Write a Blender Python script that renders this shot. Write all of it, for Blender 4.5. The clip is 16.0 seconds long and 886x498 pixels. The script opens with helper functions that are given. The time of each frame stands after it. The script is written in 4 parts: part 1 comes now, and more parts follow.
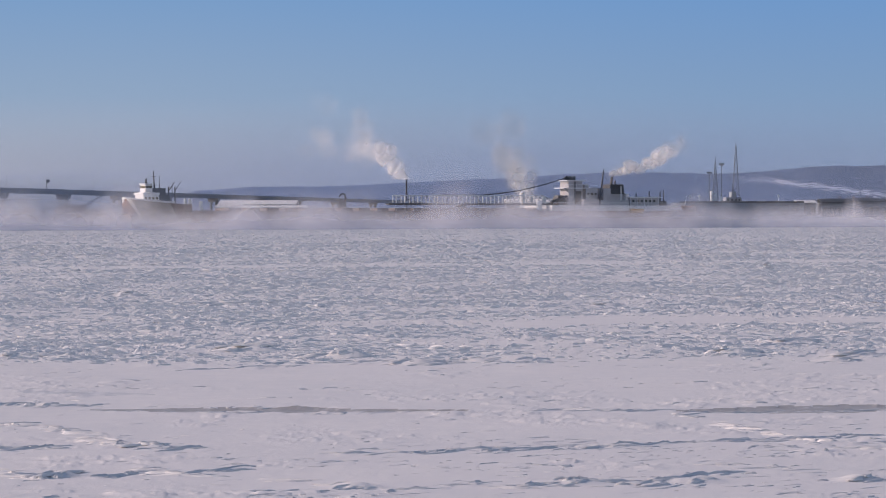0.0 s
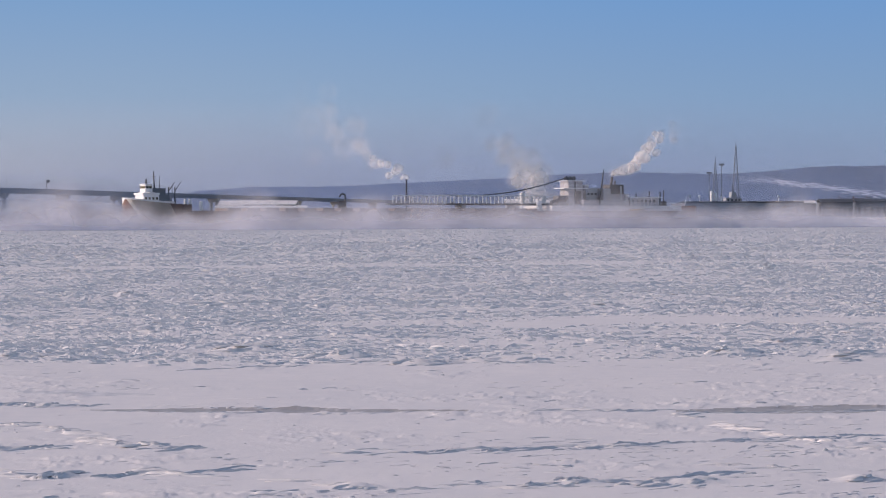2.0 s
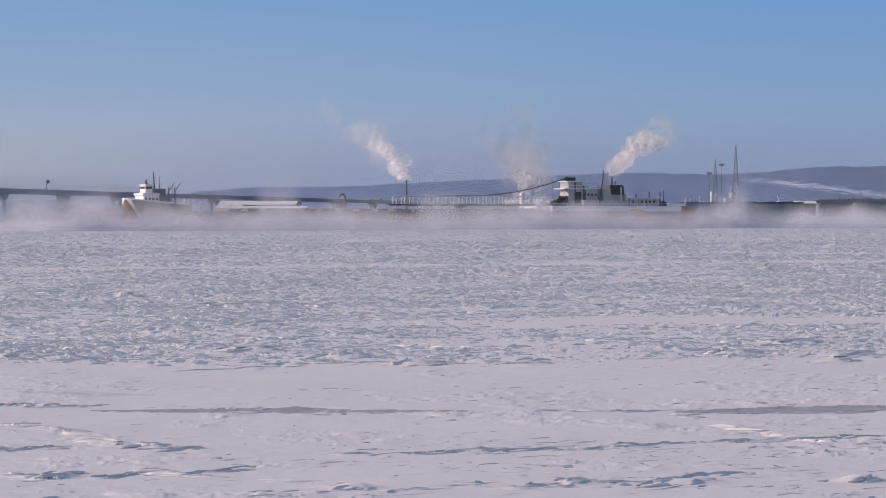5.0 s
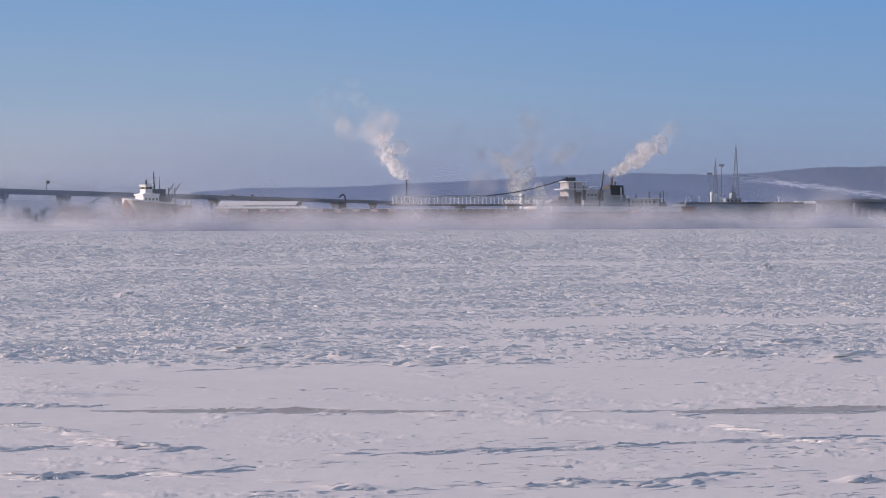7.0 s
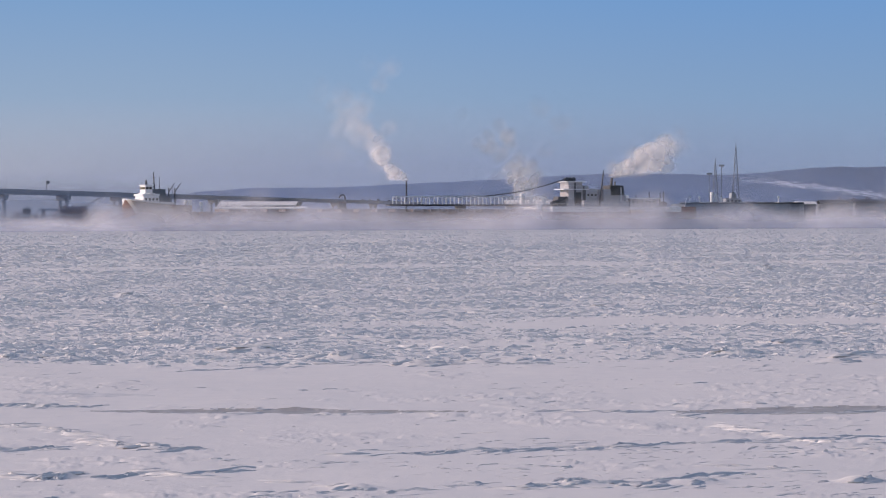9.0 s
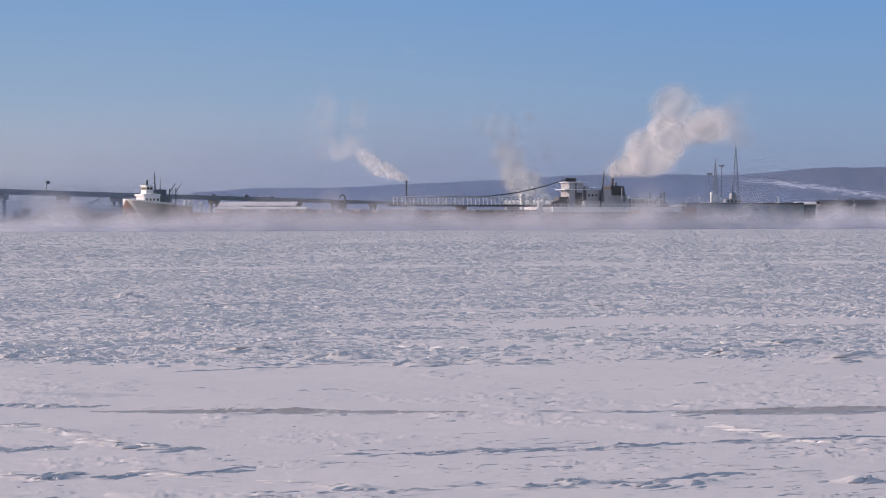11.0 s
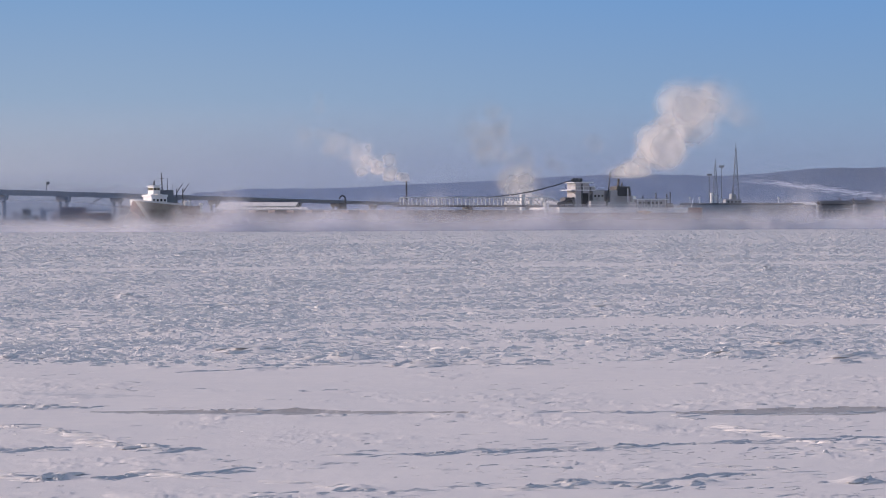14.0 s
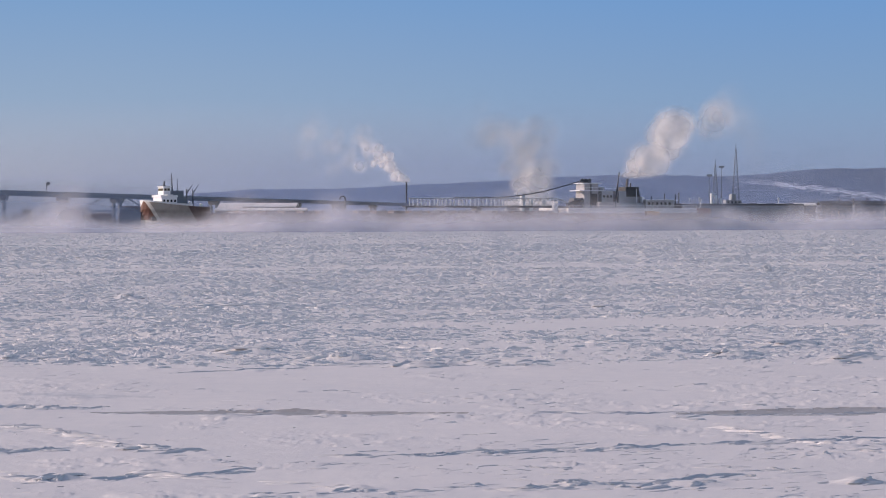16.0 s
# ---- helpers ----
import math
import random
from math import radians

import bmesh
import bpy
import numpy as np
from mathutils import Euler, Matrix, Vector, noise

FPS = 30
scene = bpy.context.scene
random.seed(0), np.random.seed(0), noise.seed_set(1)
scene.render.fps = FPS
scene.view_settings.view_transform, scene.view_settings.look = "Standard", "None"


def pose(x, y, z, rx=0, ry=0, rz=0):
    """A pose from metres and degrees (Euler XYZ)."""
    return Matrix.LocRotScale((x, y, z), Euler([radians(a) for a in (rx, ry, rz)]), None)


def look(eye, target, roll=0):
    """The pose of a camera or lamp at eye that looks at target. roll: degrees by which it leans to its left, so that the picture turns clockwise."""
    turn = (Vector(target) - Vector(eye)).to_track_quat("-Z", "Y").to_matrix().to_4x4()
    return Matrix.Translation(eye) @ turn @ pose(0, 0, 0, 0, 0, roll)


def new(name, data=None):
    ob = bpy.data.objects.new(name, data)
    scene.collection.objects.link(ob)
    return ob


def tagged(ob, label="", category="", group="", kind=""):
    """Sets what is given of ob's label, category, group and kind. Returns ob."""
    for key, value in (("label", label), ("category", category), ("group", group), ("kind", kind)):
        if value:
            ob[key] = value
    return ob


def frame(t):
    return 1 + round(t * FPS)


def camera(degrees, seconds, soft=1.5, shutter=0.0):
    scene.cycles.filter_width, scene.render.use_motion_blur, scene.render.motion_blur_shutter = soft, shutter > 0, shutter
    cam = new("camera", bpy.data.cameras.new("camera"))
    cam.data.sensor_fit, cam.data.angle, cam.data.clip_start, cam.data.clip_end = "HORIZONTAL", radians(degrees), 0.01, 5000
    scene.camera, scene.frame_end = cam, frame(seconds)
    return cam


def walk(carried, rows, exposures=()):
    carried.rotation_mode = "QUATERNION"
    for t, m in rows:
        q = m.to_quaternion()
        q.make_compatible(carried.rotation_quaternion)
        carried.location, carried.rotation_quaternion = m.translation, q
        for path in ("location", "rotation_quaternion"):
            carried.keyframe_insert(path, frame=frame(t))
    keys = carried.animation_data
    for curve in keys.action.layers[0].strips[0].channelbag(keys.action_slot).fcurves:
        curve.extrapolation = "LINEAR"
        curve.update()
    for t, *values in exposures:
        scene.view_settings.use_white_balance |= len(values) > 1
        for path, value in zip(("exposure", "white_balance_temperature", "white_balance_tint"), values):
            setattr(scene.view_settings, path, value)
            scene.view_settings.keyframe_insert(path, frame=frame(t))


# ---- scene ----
cam = camera(24, 16.0, 1.0)
EYE = (0, 0, 4.0)
TILT = [(0, 0), (4.0, 0.8), (6.3, 1.6), (9.0, 2.0), (11.3, 2.6), (13.5, 3.2), (14.8, 4.0), (16, 4.5)]


def aim(drop):
    a = (55.0 - drop) / 3688
    return look(EYE, (0, 1000, 4.0 - 1000 * a), -0.08)


walk(cam, [(t, aim(d)) for t, d in TILT], [(0, -0.05, 7200, 22), (2.5, 0.0, 7200, 22), (16, 0.0, 7200, 22)])
scene.cycles.transparent_max_bounces = 160

# ---- world and sun ----
SUN_EL, SUN_AZ = 19.0, 270.0
world = bpy.data.worlds.new("sky")
scene.world = world
world.use_nodes = True
wn = world.node_tree.nodes
sky = wn.new("ShaderNodeTexSky")
sky.sky_type, sky.sun_disc = "NISHITA", False
sky.sun_elevation, sky.sun_rotation = radians(SUN_EL), radians(SUN_AZ)
sky.air_density, sky.dust_density, sky.ozone_density = 1.0, 0.5, 1.7
wn["Background"].inputs[1].default_value = 0.125
world.node_tree.links.new(sky.outputs[0], wn["Background"].inputs[0])
sun_data = bpy.data.lights.new("sun", "SUN")
sun_data.energy, sun_data.angle, sun_data.color = 3.45, radians(0.5), (1.0, 0.88, 0.79)
sun = new("sun", sun_data)
SUN_DIR = Vector((math.sin(radians(SUN_AZ)) * math.cos(radians(SUN_EL)), math.cos(radians(SUN_AZ)) * math.cos(radians(SUN_EL)), math.sin(radians(SUN_EL))))
sun.matrix_world = look(SUN_DIR * 500, (0, 0, 0))


# ---- materials ----
def nodes_of(name):
    m = bpy.data.materials.new(name)
    m.use_nodes = True
    return m, m.node_tree.nodes, m.node_tree.links, m.node_tree.nodes["Principled BSDF"]


def noise_node(nd, lk, vec, scale, detail=4, rough=0.55):
    n = nd.new("ShaderNodeTexNoise")
    n.inputs["Scale"].default_value, n.inputs["Detail"].default_value, n.inputs["Roughness"].default_value = scale, detail, rough
    lk.new(vec, n.inputs["Vector"])
    return n.outputs["Fac"]


def ramp_node(nd, lk, fac, stops):
    r = nd.new("ShaderNodeValToRGB")
    el = r.color_ramp.elements
    while len(el) < len(stops):
        el.new(0.5)
    for e, (p, c) in zip(el, stops):
        e.position, e.color = p, (*c, 1) if len(c) == 3 else c
    lk.new(fac, r.inputs["Fac"])
    return r.outputs["Color"]


def mathn(nd, lk, op, a, b=None, c=None, clamp=False):
    n = nd.new("ShaderNodeMath")
    n.operation, n.use_clamp = op, clamp
    for i, v in enumerate((a, b, c)):
        if v is None:
            continue
        if isinstance(v, (int, float)):
            n.inputs[i].default_value = v
        else:
            lk.new(v, n.inputs[i])
    return n.outputs[0]


def smooth(nd, lk, v, lo, hi, to0=0.0, to1=1.0):
    n = nd.new("ShaderNodeMapRange")
    n.interpolation_type = "SMOOTHSTEP"
    lk.new(v, n.inputs["Value"])
    for k, x in (("From Min", lo), ("From Max", hi), ("To Min", to0), ("To Max", to1)):
        n.inputs[k].default_value = x
    return n.outputs["Result"]


def paint(name, colour, rough=0.6, wear=(0.25, 0.13, 0.08), amount=0.45, scale=0.35, metal=0.0, bump=0.15):
    """Weathered paint: two scales of mottling, worn patches and a fine bump."""
    m, nd, lk, bs = nodes_of(name)
    co = nd.new("ShaderNodeTexCoord").outputs["Object"]
    big, fine = noise_node(nd, lk, co, scale, 5), noise_node(nd, lk, co, scale * 12, 3)
    mixed = mathn(nd, lk, "MULTIPLY_ADD", fine, 0.35, mathn(nd, lk, "MULTIPLY", big, 0.65))
    col = ramp_node(nd, lk, mixed, [(0.30, tuple(a * (1 - amount) + b * amount for a, b in zip(colour, wear))), (0.48, colour), (0.75, tuple(min(1, c * 1.12) for c in colour))])
    lk.new(col, bs.inputs["Base Color"])
    bs.inputs["Roughness"].default_value, bs.inputs["Metallic"].default_value = rough, metal
    b = nd.new("ShaderNodeBump")
    b.inputs["Strength"].default_value = bump
    lk.new(fine, b.inputs["Height"])
    lk.new(b.outputs[0], bs.inputs["Normal"])
    return m


def snow_material(name, bluish=0.0):
    m, nd, lk, bs = nodes_of(name)
    co = nd.new("ShaderNodeTexCoord").outputs["Object"]
    big, mid, fine = noise_node(nd, lk, co, 0.12, 5), noise_node(nd, lk, co, 1.7, 6, 0.65), noise_node(nd, lk, co, 14, 4, 0.7)
    mixed = mathn(nd, lk, "MULTIPLY_ADD", mid, 0.5, mathn(nd, lk, "MULTIPLY", big, 0.5))
    col = ramp_node(nd, lk, mixed, [(0.33, (0.76 - bluish, 0.76 - bluish * 0.6, 0.79)), (0.5, (0.80, 0.79, 0.815)), (0.68, (0.84, 0.825, 0.84))])
    lk.new(col, bs.inputs["Base Color"])
    bs.inputs["Roughness"].default_value = 0.8
    bs.inputs["Specular IOR Level"].default_value = 0.12
    b = nd.new("ShaderNodeBump")
    b.inputs["Strength"].default_value, b.inputs["Distance"].default_value = 0.3, 0.06
    lk.new(mathn(nd, lk, "MULTIPLY_ADD", fine, 0.25, mid), b.inputs["Height"])
    lk.new(b.outputs[0], bs.inputs["Normal"])
    return m


def steam_material(name, strength, near=None, far=None, source=None, colour=(0.99, 0.98, 0.995), top=None, grain=1.5, soft=0.9, through_light=0.5):
    """Steam: opacity thins to the rim of each puff and with the distance from the outlet, or with the height over the water."""
    m, nd, lk, bs = nodes_of(name)
    nd.remove(bs)
    co = nd.new("ShaderNodeTexCoord").outputs["Object"]
    info = nd.new("ShaderNodeObjectInfo")
    geo = nd.new("ShaderNodeNewGeometry").outputs["Position"]
    sep = nd.new("ShaderNodeSeparateXYZ")
    lk.new(co, sep.inputs[0])
    r2 = mathn(nd, lk, "MULTIPLY_ADD", sep.outputs[0], sep.outputs[0], mathn(nd, lk, "MULTIPLY", sep.outputs[2], sep.outputs[2]))
    shift = nd.new("ShaderNodeVectorMath")
    shift.operation = "ADD"
    lk.new(co, shift.inputs[0])
    lk.new(mathn(nd, lk, "MULTIPLY", info.outputs["Random"], 40.0), shift.inputs[1])
    nz = noise_node(nd, lk, shift.outputs[0], grain, 3, 0.5)
    edge = mathn(nd, lk, "MULTIPLY_ADD", mathn(nd, lk, "SUBTRACT", nz, 0.5), soft, mathn(nd, lk, "SUBTRACT", 1.0, mathn(nd, lk, "MULTIPLY", r2, 2.0)))
    a = smooth(nd, lk, edge, 0.0, 1.2)
    wp = nd.new("ShaderNodeSeparateXYZ")
    lk.new(geo, wp.inputs[0])
    if source:
        d = nd.new("ShaderNodeVectorMath")
        d.operation = "DISTANCE"
        lk.new(geo, d.inputs[0])
        d.inputs[1].default_value = source
        dist = d.outputs["Value"]
        a = mathn(nd, lk, "MULTIPLY", a, smooth(nd, lk, dist, far[0], far[1], 1, 0))
        a = mathn(nd, lk, "MULTIPLY", a, smooth(nd, lk, dist, near[0], near[1]))
        a = mathn(nd, lk, "MULTIPLY", a, smooth(nd, lk, wp.outputs[2], source[2] - 1.0, source[2] + 1.5))
    if top:
        a = mathn(nd, lk, "MULTIPLY", a, smooth(nd, lk, wp.outputs[2], top[0], top[1], 1, 0))
    a = mathn(nd, lk, "MULTIPLY", a, strength, clamp=True)
    dif, tra, tr = nd.new("ShaderNodeBsdfDiffuse"), nd.new("ShaderNodeBsdfTranslucent"), nd.new("ShaderNodeBsdfTransparent")
    dif.inputs[0].default_value = tra.inputs[0].default_value = (*colour, 1)
    both, mix = nd.new("ShaderNodeMixShader"), nd.new("ShaderNodeMixShader")
    both.inputs[0].default_value = through_light
    lk.new(dif.outputs[0], both.inputs[1])
    lk.new(tra.outputs[0], both.inputs[2])
    lk.new(a, mix.inputs[0])
    lk.new(tr.outputs[0], mix.inputs[1])
    lk.new(both.outputs[0], mix.inputs[2])
    lk.new(mix.outputs[0], nd["Material Output"].inputs[0])
    return m


SNOW = snow_material("wind_packed_snow")
BLOCK_SNOW = snow_material("ice_block_snow", 0.03)
HULL_RED = paint("oxide_red_hull", (0.20, 0.065, 0.05), 0.55, (0.10, 0.05, 0.045), 0.6, 0.25)
WHITE = paint("white_ship_paint", (0.71, 0.74, 0.80), 0.5, (0.5, 0.42, 0.36), 0.35, 0.5)
GREY = paint("grey_ship_paint", (0.33, 0.355, 0.41), 0.55, (0.2, 0.15, 0.12), 0.4, 0.4)
DARK = paint("black_ship_paint", (0.03, 0.033, 0.045), 0.5, (0.06, 0.05, 0.05), 0.3, 0.6)
BUFF = paint("pale_grey_paint", (0.34, 0.35, 0.40), 0.55, (0.3, 0.2, 0.15), 0.4, 0.4)
RUST = paint("rusty_steel", (0.24, 0.10, 0.07), 0.8, (0.10, 0.05, 0.04), 0.6, 0.4)
HATCH = paint("brown_hatch_paint", (0.12, 0.085, 0.08), 0.7, (0.07, 0.05, 0.05), 0.5, 0.4)
SLATE = paint("slate_blue_paint", (0.13, 0.155, 0.20), 0.6, (0.08, 0.08, 0.09), 0.4, 0.6)
DARK_STEEL = paint("dark_steel", (0.06, 0.07, 0.09), 0.6, (0.12, 0.08, 0.06), 0.35, 0.4)
CONCRETE = paint("weathered_concrete", (0.25, 0.265, 0.30), 0.85, (0.14, 0.14, 0.15), 0.6, 0.2)
# bridge steel blued in its base colour to carry the haze before it
BRIDGE_STEEL = paint("hazed_bridge_steel", (0.15, 0.18, 0.26), 0.6, (0.09, 0.10, 0.13), 0.5, 0.15)
MAST_STEEL = paint("galvanised_mast_steel", (0.17, 0.19, 0.22), 0.5, (0.12, 0.12, 0.13), 0.3, 0.4)
GLASS = paint("dark_window_glass", (0.03, 0.035, 0.045), 0.12, (0.02, 0.02, 0.02), 0.3, 0.5, bump=0.02)
ORANGE = paint("orange_lifeboat", (0.55, 0.30, 0.09), 0.5)
BRICKISH = paint("brown_shed_cladding", (0.15, 0.115, 0.115), 0.8, (0.09, 0.075, 0.08), 0.5, 0.2)


# ---- mesh helpers ----
def finish(name, bm, mat, parent=None, label="", shade=False):
    me = bpy.data.meshes.new(name)
    bmesh.ops.recalc_face_normals(bm, faces=bm.faces)
    if shade:
        for f in bm.faces:
            f.smooth = True
    bm.to_mesh(me)
    bm.free()
    for mm in mat if isinstance(mat, (list, tuple)) else (mat,):
        me.materials.append(mm)
    ob = new(name, me)
    ob.parent = parent
    return tagged(ob, label)


part = finish


def box(bm, x0, x1, y0, y1, z0, z1, taper=0.0):
    vs = [bm.verts.new((x, y, z)) for z, k in ((z0, 0), (z1, taper)) for x, y in ((x0 + k, y0 + k), (x1 - k, y0 + k), (x1 - k, y1 - k), (x0 + k, y1 - k))]
    for f in ((0, 1, 2, 3), (4, 5, 6, 7), (0, 1, 5, 4), (1, 2, 6, 5), (2, 3, 7, 6), (3, 0, 4, 7)):
        bm.faces.new([vs[i] for i in f])
    return bm


def bar(bm, p, q, r0, r1=None, n=8):
    p, q = Vector(p), Vector(q)
    d = (q - p).normalized()
    a = d.orthogonal().normalized()
    b = d.cross(a)
    r1 = r0 if r1 is None else r1
    rings = [[bm.verts.new(c + (a * math.cos(6.28318 * i / n) + b * math.sin(6.28318 * i / n)) * r) for i in range(n)] for c, r in ((p, r0), (q, r1))]
    for i in range(n):
        bm.faces.new((rings[0][i], rings[0][(i + 1) % n], rings[1][(i + 1) % n], rings[1][i]))
    for ring in rings:
        bm.faces.new(ring)
    return bm


def B():
    return bmesh.new()


def thing(name, label, category, m=None, group="", kind=""):
    ob = tagged(new(name), label, category, group, kind)
    if m is not None:
        ob.matrix_basis = m
    return ob


# smooth value noise on arrays
rng = np.random.RandomState(7)
LATTICE = rng.rand(256, 256)


def vnoise(x, y):
    xi, yi = np.floor(x).astype(int), np.floor(y).astype(int)
    fx, fy = x - xi, y - yi
    fx, fy = fx * fx * (3 - 2 * fx), fy * fy * (3 - 2 * fy)
    g = lambda i, j: LATTICE[i % 256, j % 256]
    return (g(xi, yi) * (1 - fx) + g(xi + 1, yi) * fx) * (1 - fy) + (g(xi, yi + 1) * (1 - fx) + g(xi + 1, yi + 1) * fx) * fy


def fbm(x, y, octaves=4):
    v, amp, tot = 0, 1.0, 0
    for k in range(octaves):
        v = v + amp * vnoise(x * 2**k + 17.3 * k, y * 2**k + 9.1 * k)
        tot += amp
        amp *= 0.5
    return v / tot


def step(v, lo, hi):
    s = np.clip((v - lo) / (hi - lo), 0, 1)
    return s * s * (3 - 2 * s)


def grid_mesh(name, P, mat, smooth_shade=True):
    """A sheet from an array of rows x columns x 3."""
    r, c = P.shape[:2]
    idx = np.arange(r * c).reshape(r, c)
    quads = np.stack([idx[:-1, :-1], idx[:-1, 1:], idx[1:, 1:], idx[1:, :-1]], -1).reshape(-1, 4)
    me = bpy.data.meshes.new(name)
    me.vertices.add(r * c)
    me.vertices.foreach_set("co", P.astype(np.float32).ravel())
    me.loops.add(quads.size)
    me.loops.foreach_set("vertex_index", quads.astype(np.int32).ravel())
    me.polygons.add(len(quads))
    me.polygons.foreach_set("loop_start", np.arange(0, quads.size, 4, dtype=np.int32))
    me.polygons.foreach_set("use_smooth", np.full(len(quads), smooth_shade) if np.isscalar(smooth_shade) else np.asarray(smooth_shade, bool))
    me.update(calc_edges=True)
    me.materials.append(mat)
    return new(name, me)


# ---- ice field ----
def edge_y(x):
    """Where the ice ends against open water."""
    return 652 + 0.60 * (x + 138) + 6 * (fbm(x * 0.05, x * 0 + 3.0) - 0.5)


def rubble_amount(x, y):
    """Where the ice is broken and heaped: 0 smooth, 1 rubble."""
    wob = 7 * (fbm(x * 0.10 + 4, y * 0.08, 3) - 0.5)
    a = step(y + wob, 55.0, 60.0)
    tongue = step(x + 0.6 * wob, -1, 3) * (1 - step(np.abs(y + 0.4 * wob - 72.5 - 6.5 * step(x, 0, 7)), 1.6, 4.2 - 1.2 * step(x, 8, 14)))
    lane = step(x, 14, 34) * (1 - step(np.abs(y - 236 + 0.55 * (x - 20)), 5, 11))
    lane2 = (1 - step(np.abs(y - 172 - 0.35 * x), 3, 8)) * 0.8 + (1 - step(np.abs(y - 122 + 0.3 * x), 1.5, 4)) * 0.6 * step(fbm(x * 0.08, y * 0.05, 2), 0.4, 0.6)
    patch = step(fbm(x * 0.07 + 9, y * 0.035 + 2, 3), 0.36, 0.5)
    return np.clip(a * (1 - 0.95 * tongue) * (1 - 0.9 * lane) * (1 - np.clip(lane2, 0, 0.9)) * (0.45 + 0.55 * patch), 0, 1)


def ridge_line(x, y, pts, width, height):
    """A low broken ridge along a line of points, steep to the front."""
    out = 0
    wob = 0.55 * (vnoise(x * 1.7, y * 0.6 + 3) - 0.5)
    for (xa, ya), (xb, yb) in zip(pts[:-1], pts[1:]):
        dx, dy = xb - xa, yb - ya
        s = np.clip(((x - xa) * dx + (y + wob - ya) * dy) / (dx * dx + dy * dy), 0, 1)
        ry = y + wob - ya - s * dy
        d = np.hypot(x - xa - s * dx, np.where(ry < 0, ry * 1.4, ry * 0.8))
        out = np.maximum(out, np.exp(-(d / width) ** 2))
    return 0.20 * height * out * step(vnoise(3.0 * x + 6.0 * y + 8, 1.3 * y - 0.5 * x + width * 50), 0.40, 0.6)


LUMPS = [(-2.82, 58.0, 0.55, 0.26), (-0.69, 55.1, 0.4, 0.2), (8.29, 59.2, 0.4, 0.26), (-5.76, 31.2, 0.2, 0.15), (6.14, 30.7, 0.24, 0.12),
         (3.06, 35.1, 0.3, 0.09), (-9.56, 69.3, 0.55, 0.2), (-15.65, 102.7, 0.6, 0.26), (24.2, 155, 0.35, 0.4), (-9.65, 92.7, 1.4, 0.16), (10.64, 63.7, 0.8, 0.18),
         (1.0, 56.2, 0.5, 0.12), (2.07, 56.2, 0.5, 0.14), (-11.86, 58, 0.5, 0.16), (10.6, 56.2, 0.4, 0.14), (7.14, 92, 0.5, 0.16), (-5.64, 60.5, 0.7, 0.22), (-1.33, 30.0, 0.25, 0.09),
         (-10.4, 57.6, 0.4, 0.14), (11.6, 57.8, 0.6, 0.2), (-4.9, 35.2, 0.22, 0.07), (1.9, 30.3, 0.3, 0.09), (3.6, 30.5, 0.35, 0.1), (-8.2, 43.1, 0.2, 0.07)]
RIDGES = [([(-8.33, 39.4), (-7.24, 38.5), (-6.39, 37.2), (-5.94, 35.9), (-5.4, 35.3)], 0.10, 0.10), ([(-7.6, 35.0), (-5.4, 35.3), (-4.77, 34.9), (-4.1, 35.0)], 0.11, 0.09),
          ([(-1.7, 34.2), (-0.4, 34.2), (0.15, 34.6)], 0.11, 0.09), ([(0.6, 34.5), (1.2, 34.6), (2.7, 35.1), (3.4, 35.6), (3.8, 35.8)], 0.12, 0.10), ([(3.84, 35.8), (5.1, 36.2), (7.9, 37.2)], 0.08, 0.06),
          ([(4.6, 40.9), (4.96, 40.1), (5.6, 38.0), (6.1, 36.7), (7.3, 34.5)], 0.07, 0.07), ([(-6.8, 31.8), (-6.0, 30.9), (-5.8, 31.3), (-5.56, 31.6)], 0.11, 0.07), ([(-5.2, 31.1), (-4.5, 31.8), (-3.7, 31.2)], 0.12, 0.09),
          ([(-3.65, 31.8), (-3.1, 32.3), (-2.57, 32.7)], 0.10, 0.09), ([(-2.3, 30.8), (-1.7, 30.4), (-0.9, 30.1)], 0.09, 0.08), ([(-0.7, 29.6), (0.1, 30.2), (0.7, 30.4)], 0.10, 0.08),
          ([(0.8, 30.0), (1.4, 30.2), (2.1, 30.4), (2.6, 30.2)], 0.10, 0.10), ([(2.7, 30.0), (3.5, 30.8), (4.3, 31.3), (5.6, 31.4)], 0.10, 0.09), ([(4.2, 32.9), (4.8, 32.4), (5.5, 32.0)], 0.07, 0.06),
          ([(-9.6, 43.4), (-8.3, 43.1), (-7.0, 43.5)], 0.10, 0.07), ([(1.6, 42.2), (3.4, 41.8), (4.6, 42.0)], 0.10, 0.06), ([(4.6, 41.3), (7, 41.8), (9.4, 42.1)], 0.08, 0.05), ([(-6.8, 53.2), (-3.5, 55.0)], 0.12, 0.05),
          ([(-7.1, 42.2), (-2.0, 41.1), (0.5, 41.8)], 0.07, 0.04), ([(-4.4, 55.6), (-1.5, 56.4), (2.4, 55.4)], 0.2, 0.10)]


def crust(x, y, fx, fy, cut, seed):
    """Thin wind-cut plates of crust: flat on top, steep at their edges."""
    n = fbm(x * fx + 0.25 * y * fy + seed, y * fy - 0.2 * x * fx + seed * 1.7, 3)
    return step(n, cut, cut + 0.035) + 0.8 * step(n, cut + 0.09, cut + 0.12) + 1.5 * np.maximum(n - cut, 0)


STRIPS = [(-7.2, 0.6, 42.3, 0.50, 0.5, 1), (4.6, 13.5, 41.9, 0.75, -1.25, 1), (-9.6, -6.3, 46.6, 0.55, 0.8, 2), (1.0, 2.9, 44.9, 0.25, -0.2, 2)]


